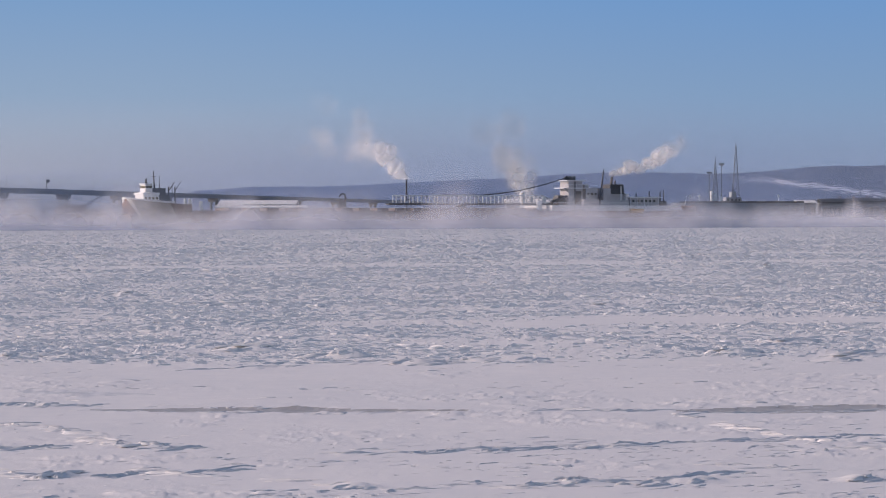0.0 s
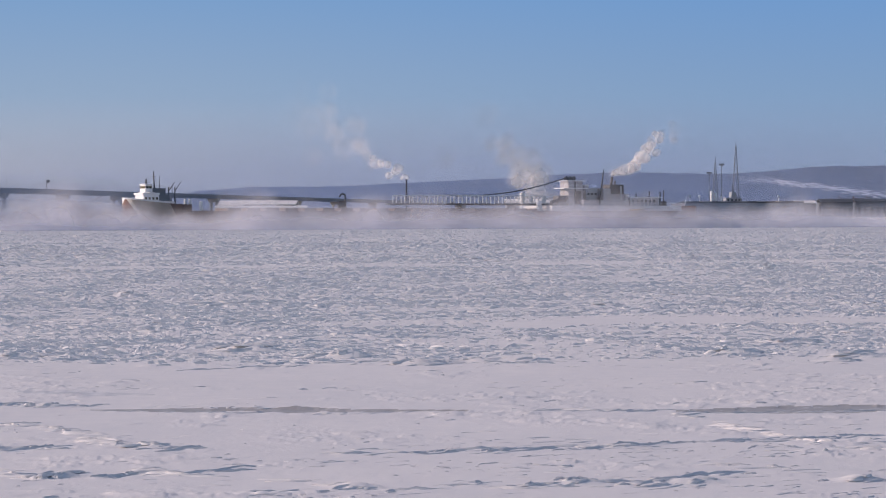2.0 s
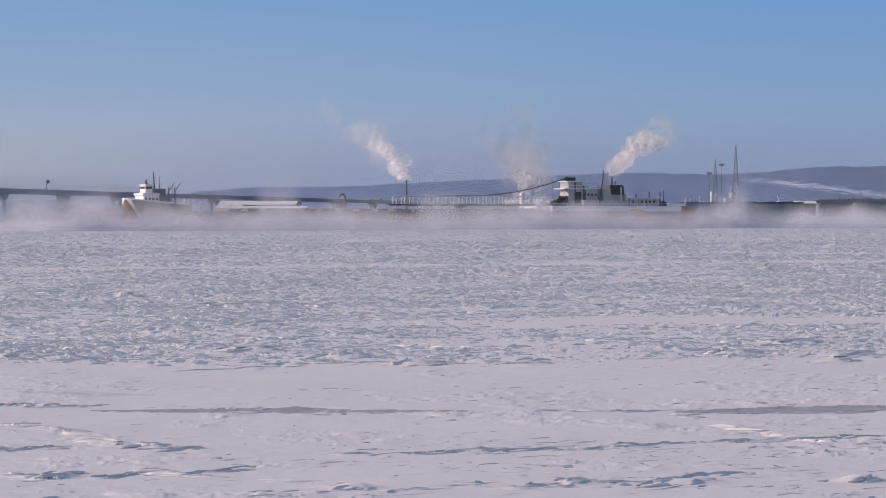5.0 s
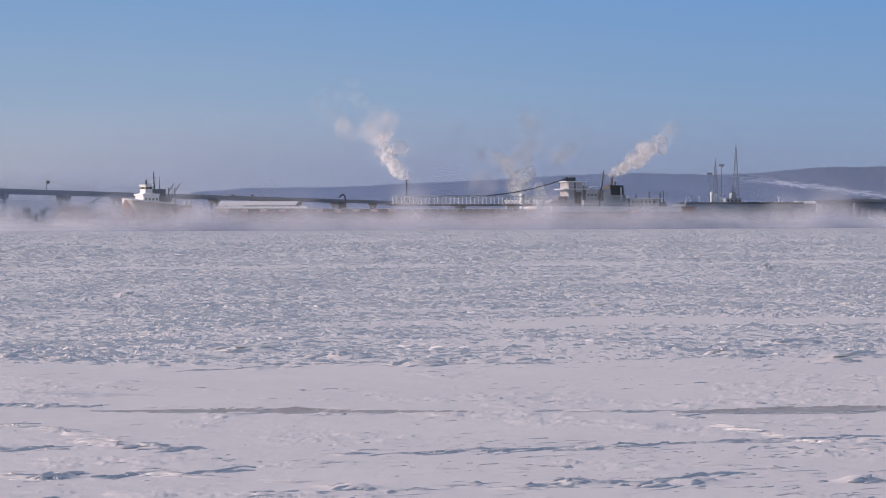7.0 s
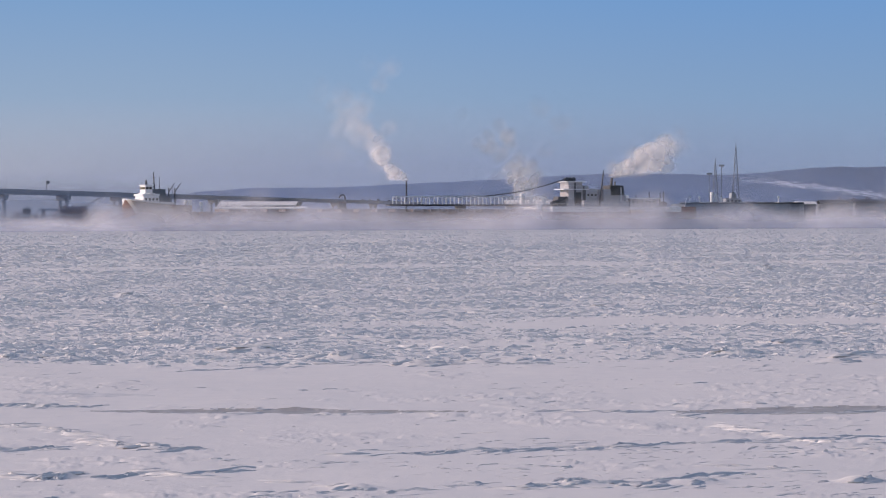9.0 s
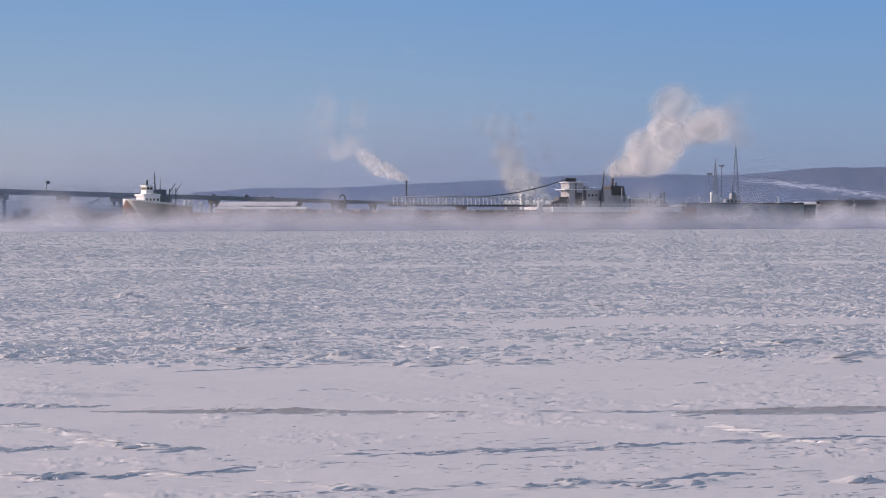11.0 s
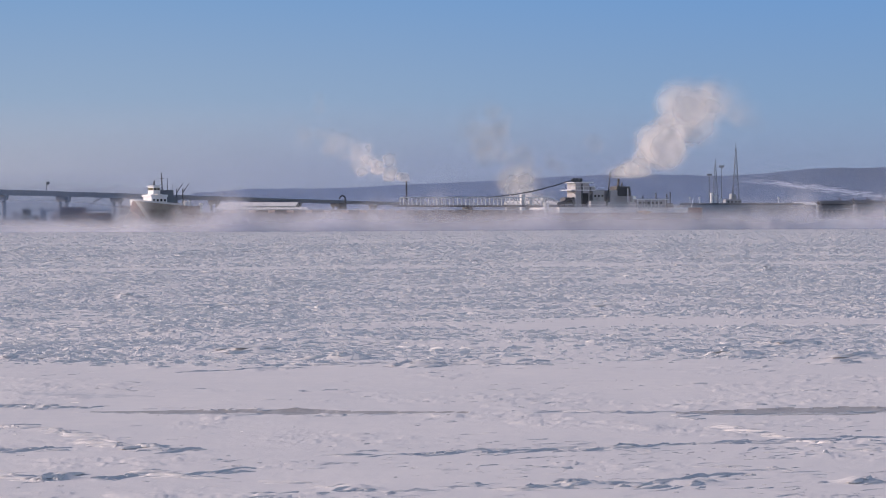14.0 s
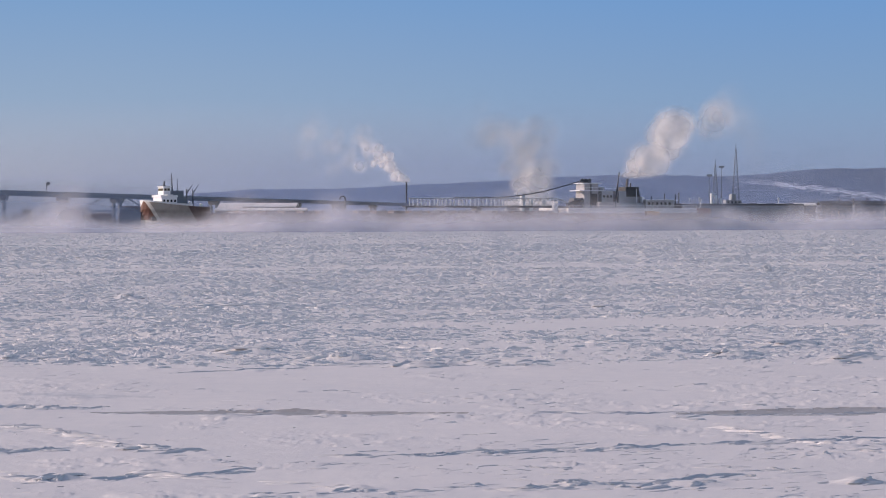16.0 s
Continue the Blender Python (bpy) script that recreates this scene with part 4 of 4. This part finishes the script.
    for x in (-27, -22, 20):
        part("lamp_post", bar(B(), (x, -6, 12.2), (x, -6, 15.6), 0.14), WHITE, ob)
        part("lamp_head", box(B(), x - 0.5, x + 0.5, -6.4, -5.6, 15.4, 16.3), WHITE, ob)


def arch_bridge():
    ob = thing("arch_bridge", "distant pale steel arch bridge", "bridge", pose(-268, 1700, 0))
    part("deck", box(B(), -60, 60, -4, 4, 11.5, 12.8), BRIDGE_STEEL, ob)
    for y in (-4, 4):
        bm = B()
        f = lambda k: (-27 + 54 * k, y, 12 + 12.5 * math.sin(math.pi * k))
        for i in range(18):
            bar(bm, f(i / 18), f((i + 1) / 18), 0.36, n=6)
        part("arch_rib", bm, GREY, ob)
        for i in range(2, 17, 2):
            p = f(i / 18)
            part("hanger", bar(B(), p, (p[0], y, 12.5), 0.14, n=5), GREY, ob)
    for x in (-58, -28, 28, 58):
        part("pier", box(B(), x - 1.5, x + 1.5, -4, 4, -1, 11.5), CONCRETE, ob)


def left_dock():
    tagged(part("quay", box(B(), -330, -112, 858, 905, -1.2, 1.9, 0.3), CONCRETE), "concrete quay under snow beside the harbour water", "quay", kind="structure")
    tagged(part("quay_snow", box(B(), -330, -112.3, 858.4, 905, 1.905, 2.2, 0.2), SNOW), "trodden snow on the quay", "snow", kind="structure")

    def barge(x0, x1, y, z0, z1, mat, label, snowy=True):
        ob = thing("barge_hull", label, "barge", pose((x0 + x1) / 2, y, 0), group="laid-up barges")
        w = (x1 - x0) / 2
        part("hull", box(B(), -w, w, -3.5, 3.5, z0, z1, 0.25), mat, ob)
        part("rub_rail", box(B(), -w - 0.1, w + 0.1, -3.7, -3.4, z0 + (z1 - z0) * 0.52, z0 + (z1 - z0) * 0.52 + 0.4), SNOW, ob)
        part("coaming", box(B(), -w + 0.6, w - 0.6, -2.9, 2.9, z1, z1 + 0.5), RUST, ob)
        for k in range(int(w * 2 / 1.6)):
            x = -w + 0.8 + k * 1.6
            part("rib", box(B(), x, x + 0.18, -3.68, -3.45, z0 + 0.3, z1 - 0.2), mat, ob)
        if snowy:
            part("snow_cover", box(B(), -w + 0.8, w - 0.8, -2.8, 2.8, z1 + 0.5, z1 + 0.85, 0.3), SNOW, ob)

    red = paint("faded_red_barge", (0.22, 0.08, 0.065), 0.7, (0.15, 0.07, 0.05), 0.5, 0.3)
    barge(-157.7, -147.2, 861, 2.2, 9.0, RUST, "rust-brown steel barge section stacked on the quay", False)
    barge(-147.0, -136.0, 855, -0.8, 6.6, red, "faded red steel barge lying at the quay")
    barge(-133.0, -121.5, 862, 2.2, 9.6, BRICKISH, "dark brown steel barge section on the quay", False)
    # work tug with a white house
    tug = thing("work_tug", "small dark tug with snow on its white house", "tugboat", pose(-169, 850, -0.6))
    part("hull", box(B(), -7, 6, -2.5, 2.5, -1, 3.4, -0.4), DARK, tug)
    part("house", box(B(), -3.5, 2.5, -1.8, 1.8, 3.4, 6.8, 0.1), WHITE, tug)
    part("wheelhouse", box(B(), -2.2, 0.8, -1.5, 1.5, 6.8, 9.0, 0.12), BRICKISH, tug)
    part("roof_snow", box(B(), -2.4, 1.0, -1.7, 1.7, 9.0, 9.3), SNOW, tug)
    part("mast", bar(B(), (-0.5, 0, 9.2), (-0.5, 0, 12), 0.1), DARK_STEEL, tug)
    part("funnel", bar(B(), (3.4, 0, 3.4), (3.4, 0, 6.6), 0.6), RUST, tug)
    for x in (-2.8, -1.4, 0.0, 1.4):
        part("window", box(B(), x - 0.4, x + 0.4, -1.84, -1.7, 5.0, 5.9), GLASS, tug)
    # scrap heaps with snow caps
    r = random.Random(4)
    for x, w, h in ((-178, 5, 6.5), (-161.5, 3.6, 7.0), (-190, 6, 5.5), (-202, 5, 5.0), (-118, 3, 5.5)):
        ob = thing("scrap_heap", "heap of dark rusty scrap patched with snow", "scrap heap", pose(x, 872, 2.2), group="scrap on the quay")
        bm, sn = B(), B()
        for k in range(46):
            a, rr = r.uniform(0, 6.28), r.random() ** 0.6
            px, py = math.cos(a) * rr * w, math.sin(a) * rr * 3
            pz = (1 - rr) * h * r.uniform(0.5, 1)
            q = r.uniform(0.4, 1.2)
            t = bm if r.random() < 0.68 else sn
            bar(t, (px, py, max(0, pz - q)), (px + r.uniform(-1.5, 1.5), py + r.uniform(-1, 1), pz + q), q * r.uniform(0.5, 1), q * 0.6, r.choice((4, 5, 6)))
        part("scrap", bm, BRICKISH, ob)
        part("snow_patches", sn, SNOW, ob)


def bare_tree(x, y, z, h, seed):
    r = random.Random(seed)
    ob = thing("bare_tree", "leafless brown winter tree on the shore", "tree", pose(x, y, z), group="shore trees")
    trunk, crown = B(), B()
    bar(trunk, (0, 0, 0), (r.uniform(-.3, .3), 0, h * 0.55), h * 0.035, h * 0.02, 6)

    def limb(p, d, ln, depth):
        q = p + d * ln
        bar(crown, p, q, 0.012 * h * 0.62**(4 - depth) + 0.035, 0.03, 4)
        if depth:
            for _ in range(3):
                nd_ = (d + Vector((r.gauss(0, .55), r.gauss(0, .55), r.gauss(0.12, .3)))).normalized()
                limb(p + d * ln * r.uniform(.45, 1), nd_, ln * r.uniform(.55, .75), depth - 1)

    for k in range(7):
        limb(Vector((0, 0, h * r.uniform(.25, .55))), Vector((r.gauss(0, .6), r.gauss(0, .6), r.uniform(.5, 1))).normalized(), h * r.uniform(.2, .3), 3)
    part("trunk", trunk, BRICKISH, ob)
    part("crown", crown, BRICKISH, ob, "bare branching crown")


def shore_right():
    tagged(part("shore_bank", box(B(), 195, 420, 1190, 1320, -1.2, 4.2, 2.5), SNOW), "low snowy shore bank", "shore", kind="structure")
    gabled("dock_shed", "dark dock shed with a snowy roof", 203, 214, 1196, 1210, 12.2, 13.4, SLATE, bays=4, base=3)
    gabled("dock_shed", "dark weathered boarded shed with a steel roof", 218, 236, 1200, 1216, 12.6, 14.4, SLATE, DARK_STEEL, bays=6, base=3)
    gabled("dock_shed", "low dark shed among bare trees", 240, 258, 1210, 1226, 13.0, 14.6, SLATE, DARK_STEEL, bays=5, base=3)
    for i, (x, h) in enumerate(((215, 11), (226, 12), (234, 13), (239, 14), (244, 12), (249, 15), (254, 13), (208, 9), (262, 12), (199, 8))):
        bare_tree(x, 1222 + (i * 7) % 20, 4, h, i)


def far_woods():
    """Dark leafless woods along the far shore."""
    r = np.random.RandomState(5)
    bm = B()
    for i in range(420):
        x, y = r.uniform(-560, 620), r.uniform(1770, 1830)
        h = 4 + 6 * r.rand() ** 2
        bar(bm, (x, y, 2), (x + r.uniform(-1, 1), y, 2 + h), r.uniform(1.2, 3.0), 0.3, 5)
    tagged(part("far_woods", bm, BRICKISH), "dark winter woods along the far shore", "woods", kind="stuff")


chimney()
gabled("ore_shed", "long dock warehouse under deep snow", -101, -60, 985, 995, 6.9, 7.7, DARK_STEEL, bays=9)
gabled("ore_shed", "long dock warehouse under deep snow", -109, -66, 999, 1009, 8.9, 9.7, DARK_STEEL, bays=9)
gabled("ore_shed", "dark dock warehouse with a snowy roof", -97, -72, 1013, 1022, 10.6, 11.3, DARK_STEEL, bays=6)
gabled("ore_shed", "grey dock warehouse with a snowy roof", -112, -74, 1040, 1070, 10.2, 12.6, GREY, bays=6)
loader()
for x_, top_ in ((-123.5, 13.4), (-121.3, 13.4), (-116.0, 12.4)):
    silo(x_, 1000, top_, 0.85)
plant = gabled("boiler_house", "pale industrial boiler house beside the dock", 30, 54, 985, 1005, 11.0, 12.6, BUFF, bays=6)
silo(37.4, 982, 16.2, 1.25)
silo(41.5, 982, 14.0, 0.9)
silo(47.5, 983, 14.4, 1.0)
laid_up_ship()
lattice_tower(210.7, 1500, 55, 3.4, 0.35, "tall dark lattice mast tapering to a spike")
lattice_tower(196.0, 1500, 44, 3.0, 0.35, "shorter dark lattice mast")
light_mast(191.6, 1500, 36.5)
light_mast(200.5, 1500, 42.5)
tagged(part("dock_apron", box(B(), 20, 330, 1330, 1560, -1, 3.0, 2), SNOW), "snowy dock apron at the foot of the masts", "dock", kind="structure")
arch_bridge()
left_dock()
shore_right()
far_woods()


# ---- steam ----
def puff_mesh(name, seed, mat, radius, squash=(1, 1, 1), div=3):
    """A billowing lump about one unit across its radius."""
    bm = B()
    bmesh.ops.create_icosphere(bm, subdivisions=div, radius=1)
    for v in bm.verts:
        p = v.co.copy()
        k = 1 + 0.28 * noise.noise(p * 1.6 + Vector((seed * 7.1, 0, 0))) + 0.16 * noise.noise(p * 3.7 + Vector((0, seed * 3.3, 0)))
        v.co = Vector((p.x * squash[0], p.y * squash[1], p.z * squash[2])) * k
    me = bpy.data.meshes.new(name)
    for f in bm.faces:
        f.smooth = True
    bm.to_mesh(me)
    bm.free()
    me.materials.append(mat)
    return me


PATHS = []


def lerp_table(tab, t):
    ts = [r[0] for r in tab]
    return [float(np.interp(t, ts, [r[i] for r in tab])) for i in range(1, len(tab[0]))]


MOVED = [(0, 0), (9.0, 0), (10.5, 0.03), (11.5, 0.07), (12.0, 0.11), (12.5, 0.18), (13.0, 0.25), (13.5, 0.34), (14.0, 0.44), (14.5, 0.54), (15.0, 0.68), (15.5, 0.82), (16.0, 1.0)]


def plume(name, label, source, tips, life, every, sizes, wide, strengths, reach, seed, follow=0.0, base=0.0):
    """Puffs of three sizes that leave an outlet one after another and drift along the wind.
    tips: time, drift along x, rise and bulk of the puffs that are one life old then."""
    root = thing(name, label, "steam", Matrix.Translation(source))
    r = random.Random(seed)
    fades = [((0.02, 0.05), (0.25, 0.60)), ((0.08, 0.22), (0.32, 0.85)), ((0.22, 0.5), (0.7, 1.6))]
    mats = [steam_material("steam_" + name + "_" + k, st, [reach * v for v in nr], [reach * v for v in fr], source) for k, st, (nr, fr) in zip(("young", "grown", "spent"), strengths, fades)]
    meshes = [[puff_mesh("steam_puff", seed * 10 + i, m, 1.0) for i in range(4)] for m in mats]
    e = -life * 1.4
    i = 0
    while e < 16.0:
        dx, dz, bulk = lerp_table(tips, e + life)
        kind = (0, 1, 0, 2)[i % 4] if bulk > 1 or seed > 3 else (0, 1)[i % 2]
        size = sizes[kind] * r.uniform(0.75, 1.25) * (bulk if kind else bulk**0.5)
        ob = new("steam_puff", meshes[kind][r.randrange(4)])
        ob.parent = root
        ob.scale = (size * r.uniform(0.9, 1.2), size, size)
        start = follow * lerp_table(MOVED, e)[0] + r.uniform(-base, base)
        spread = wide * bulk * (0.4, 0.8, 1.0)[kind]
        jx, jy, jz = (r.gauss(0, spread) for _ in range(3))
        spin, speed = r.uniform(-50, 50), r.uniform(0.85, 1.15)
        sag = r.uniform(0.75, 1.0)
        rows = []
        stops = [0.0, e - 0.2, e] + [e + d * life for d in (0.08, 0.2, 0.35, 0.55, 0.8, 1.1, 1.5, 2.2)] + [16.0]
        for t in sorted({round(min(max(x, 0.0), 16.0) * 15) / 15 for x in stops}):
            tau = max(0.0, (t - e) / life * speed)
            if t < e - 0.04:
                rows.append((t, pose(start, 0, -source[2] - size - 8 - (i % 9) * 4)))
            else:
                k = tau**0.9
                w = k**0.65 * (1 + 3 * max(0.0, k - 1.5))
                rows.append((t, pose(start + dx * k + jx * w, jy * w - 2 * k, dz * k**sag + jz * w - size * 0.3 * max(0.0, 1 - 3 * k), 0, spin * k, 0)))
        PATHS.append((ob, rows))
        e += every * r.uniform(0.8, 1.2) * (4.0 if bulk < 0.2 else 1.0)
        i += 1
    return root


SHIP_SRC = (64.6, 795.5, 20.3)
CHIM_SRC = (-35.0, 2000.0, 41.0)
MID_SRC = (44.0, 1010.0, 11.5)
plume("funnel_smoke", "white steam streaming from the ship's funnel", SHIP_SRC,
      [(0, 36, 17, 0.85), (0.5, 33, 15, 0.9), (1, 45, 11, 0.65), (1.5, 34, 16, 0.8), (2, 26, 15, 0.7), (2.5, 24, 20, 0.5), (3, 28, 10, 0.75), (3.5, 32, 11, 0.75), (4, 27, 15, 0.85), (6.5, 24, 27, 0.95), (7, 30, 24, 0.9), (7.5, 31, 21, 0.85), (8, 27, 15, 0.85),
       (8.5, 22, 18, 0.8), (9, 26, 11, 0.8), (11.3, 37, 22, 1.45), (12, 44, 25, 1.4), (12.4, 37, 20, 1.4), (12.8, 43, 28, 1.6), (13.2, 43, 27, 1.5), (13.6, 45, 20, 1.4), (14, 34, 30, 1.5), (14.4, 40, 35, 1.7), (14.8, 43, 36, 1.6), (15.2, 50, 22, 1.6), (15.9, 50, 22, 1.5),
       (16.42, 50, 24, 1.4), (16.45, 50, 24, 0.1), (16.62, 48, 28, 0.1), (16.65, 44, 32, 1.4), (18, 46, 34, 1.5)],
      1.35, 0.027, (3.2, 5.4, 8.0), 3.8, (1.0, 0.75, 0.75), 40, 3, 6.0)
plume("chimney_smoke", "pale steam drifting from a tall chimney", CHIM_SRC,
      [(0, -73, 46, 1.0), (0.5, -78, 50, 1.0), (1, -92, 56, 1.0), (1.5, -78, 62, 0.95), (2, -88, 70, 0.9), (2.5, -100, 76, 0.8), (3, -118, 78, 0.8), (3.5, -124, 78, 0.8), (4, -120, 80, 0.7), (4.6, -60, 55, 0.8), (6.5, -38, 55, 0.9), (7, -33, 58, 0.9), (7.5, -40, 63, 0.85),
       (8, -50, 68, 0.9), (8.5, -57, 72, 0.9), (9, -56, 60, 1.0), (11.3, -82, 48, 0.9), (12, -80, 42, 0.85), (12.8, -70, 34, 0.75), (13.2, -62, 38, 0.7), (13.6, -55, 34, 0.7), (14, -54, 36, 0.7), (14.4, -60, 36, 0.75), (15.2, -75, 33, 0.8), (15.6, -74, 34, 0.8), (16, -58, 42, 0.75), (18, -50, 44, 0.75)],
      2.0, 0.038, (8.5, 14.0, 18.0), 13.0, (0.9, 0.5, 0.14), 92, 4)
plume("plant_steam", "thin steam rising behind the ship", MID_SRC,
      [(0, -14, 26, 1.0), (1, -10, 23, 0.8), (2, -4, 18, 0.6), (2.5, -2, 18, 0.9), (3, 0, 18, 0.9), (4, -4, 19, 1.0), (6.5, -9, 17, 0.45), (7, -9, 17, 0.45), (8, -9, 18, 0.5), (9, -9, 19, 0.6), (11.3, -14, 23, 0.8), (12.4, -14, 27, 0.9), (13.2, -18, 29, 1.0), (14.4, -21, 30, 1.0), (15.2, -10, 25, 1.1), (16, -2, 27, 1.25), (18, -2, 27, 1.25)],
      1.6, 0.055, (6.5, 8.5, 11.0), 3.6, (0.46, 0.36, 0.2), 40, 5, base=7.0)


def fog_material(name, strength, low, high, grain, lift, thin_end, colour=(0.75, 0.775, 0.865)):
    """Frost smoke: dense at the water, thinning upwards to a ragged top."""
    m, nd, lk, bs = nodes_of(name)
    nd.remove(bs)
    co = nd.new("ShaderNodeTexCoord").outputs["Object"]
    sp = nd.new("ShaderNodeSeparateXYZ")
    lk.new(co, sp.inputs[0])
    mp = nd.new("ShaderNodeMapping")
    mp.inputs["Scale"].default_value = (1, 1, 0.7)
    lk.new(co, mp.inputs[0])
    nz, wide = noise_node(nd, lk, mp.outputs[0], grain, 4, 0.5), noise_node(nd, lk, mp.outputs[0], grain * 0.3, 2, 0.5)
    both = mathn(nd, lk, "ADD", mathn(nd, lk, "SUBTRACT", nz, 0.5), mathn(nd, lk, "SUBTRACT", wide, 0.5))
    tall = smooth(nd, lk, sp.outputs[0], thin_end[0], thin_end[1], thin_end[2], 1.0)
    z = mathn(nd, lk, "SUBTRACT", mathn(nd, lk, "DIVIDE", sp.outputs[2], tall), mathn(nd, lk, "MULTIPLY", both, lift))
    a = mathn(nd, lk, "MULTIPLY", smooth(nd, lk, z, low, high, 1, 0), strength, clamp=True)
    dif, tra, tr = nd.new("ShaderNodeBsdfDiffuse"), nd.new("ShaderNodeBsdfTranslucent"), nd.new("ShaderNodeBsdfTransparent")
    dif.inputs[0].default_value = tra.inputs[0].default_value = (*colour, 1)
    half, mix = nd.new("ShaderNodeMixShader"), nd.new("ShaderNodeMixShader")
    half.inputs[0].default_value = 0.6
    lk.new(dif.outputs[0], half.inputs[1])
    lk.new(tra.outputs[0], half.inputs[2])
    lk.new(a, mix.inputs[0])
    lk.new(tr.outputs[0], mix.inputs[1])
    lk.new(half.outputs[0], mix.inputs[2])
    lk.new(mix.outputs[0], nd["Material Output"].inputs[0])
    return m


def fog_loaf(name, length, thick, high, mat, seed):
    """A long bank of frost smoke, rounded over the top and swelling unevenly along its length."""
    a = np.linspace(0, math.pi, 13)[:, None]
    x = np.linspace(-length / 2, length / 2, 160)[None, :]
    swell = 0.75 + 0.5 * fbm(x * 0.03 + seed, x * 0 + seed, 3)
    taper = np.minimum(1, (1 - np.abs(x) / (length / 2)) * 12) ** 0.5 + 0.001
    y = -np.cos(a) * thick * swell * taper + 4 * (fbm(x * 0.012 + seed * 3, x * 0, 2) - 0.5)
    z = np.sin(a) * high * (0.85 + 0.3 * fbm(x * 0.05 + seed, x * 0 + 2, 3)) * taper
    return grid_mesh(name, np.stack([x + 0 * a, y, z], -1), mat)


def sea_smoke():
    """Frost smoke over the open water in drifting pieces."""
    root = thing("sea_smoke", "frost smoke rolling low over the open water", "steam")
    r = random.Random(21)
    tall_mat = steam_material("frost_smoke_column", 0.36, top=(0.5, 26.0), colour=(0.78, 0.80, 0.89), soft=1.0, grain=1.4, through_light=0.6)
    tall = [puff_mesh("smoke_column", 80 + i, tall_mat, 1.0) for i in range(4)]
    along, out = Vector((0.857, 0.515)), Vector((-0.515, 0.857))

    def drift(ob, s, off, v, lift, sway, spin):
        ob.parent = root
        ph = r.uniform(0, 6)
        rows = []
        for t in range(0, 17, 2):
            q = Vector((-138, 652)) + along * (s + v * t) + out * off
            rows.append((t, pose(q.x, q.y, lift + sway * math.sin(t * 0.9 + ph), 0, spin * math.sin(t * 0.6 + ph), 31)))
        PATHS.append((ob, rows))

    for length, thick, high, s, off, v, strength, lo, hi, grain, lift, ends in (
            (760, 2.0, 22, 150, -9.0, 0.8, 0.55, -1.0, 10.0, 0.05, 7.0, (-130, -40, 0.55)), (760, 2.2, 26, 140, -3.5, 3.0, 0.46, -1.0, 11.5, 0.07, 12.0, (-130, -40, 0.5)), (1300, 2.2, 28, -90, 2.0, 14.0, 0.36, -2.0, 14.0, 0.06, 22.0, (-60, 20, 0.6))):
        drift(fog_loaf("smoke_bank", length, thick, high, fog_material("frost_smoke_bank", strength, lo, hi, grain, lift, ends), off), s, off, v, -0.7, 0.0, 0.0)
    for i in range(40):
        h = r.choice((8, 10, 13, 17, 24)) * r.uniform(0.8, 1.2)
        ob = new("smoke_column", tall[i % 4])
        ob.scale = (r.uniform(8, 20), r.uniform(2, 2.6), h)
        drift(ob, -480 + i * 22 + r.uniform(-14, 14), r.uniform(-6, 6), r.uniform(18, 26), -0.6 + h * 0.2, 0.4, 3)
    for i in range(5):
        h = r.uniform(13, 18)
        ob = new("smoke_column", tall[i % 4])
        ob.scale = (r.uniform(13, 18), r.uniform(2, 2.6), h)
        drift(ob, -18 + i * 13, r.uniform(-6, 4), 6.0, -0.6 + h * 0.15, 0.4, 3)


sea_smoke()


def far_haze():
    """Added blue-tinted shells for air haze over the harbour, in front of the hills."""
    root = thing("harbour_haze", "thin blue-tinted shells standing in for haze before the far hills", "mist")
    mat = steam_material("thin_haze", 0.27, top=(0, 210.0), colour=(0.48, 0.61, 0.88), soft=0.15, grain=0.8)
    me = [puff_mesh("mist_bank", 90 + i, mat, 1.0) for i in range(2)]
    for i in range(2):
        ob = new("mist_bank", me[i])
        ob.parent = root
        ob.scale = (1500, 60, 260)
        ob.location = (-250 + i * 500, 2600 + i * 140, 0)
    # lower added shells whose blue tint veils docks and bridge like haze
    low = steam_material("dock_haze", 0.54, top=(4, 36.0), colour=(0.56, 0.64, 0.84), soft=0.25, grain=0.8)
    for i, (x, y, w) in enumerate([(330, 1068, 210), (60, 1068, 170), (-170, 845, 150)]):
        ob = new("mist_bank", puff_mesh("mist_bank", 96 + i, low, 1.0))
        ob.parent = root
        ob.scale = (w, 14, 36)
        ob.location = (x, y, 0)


far_haze()


def motions():
    x, y, z = SHIP_AT
    walk(SHIP, [(t, pose(x + 6.0 * k, y + 1.0 * k, z, 0, 0, SHIP_TURN)) for t, k in MOVED])
    for ob, rows in CARS + PATHS:
        walk(ob, rows)


motions()
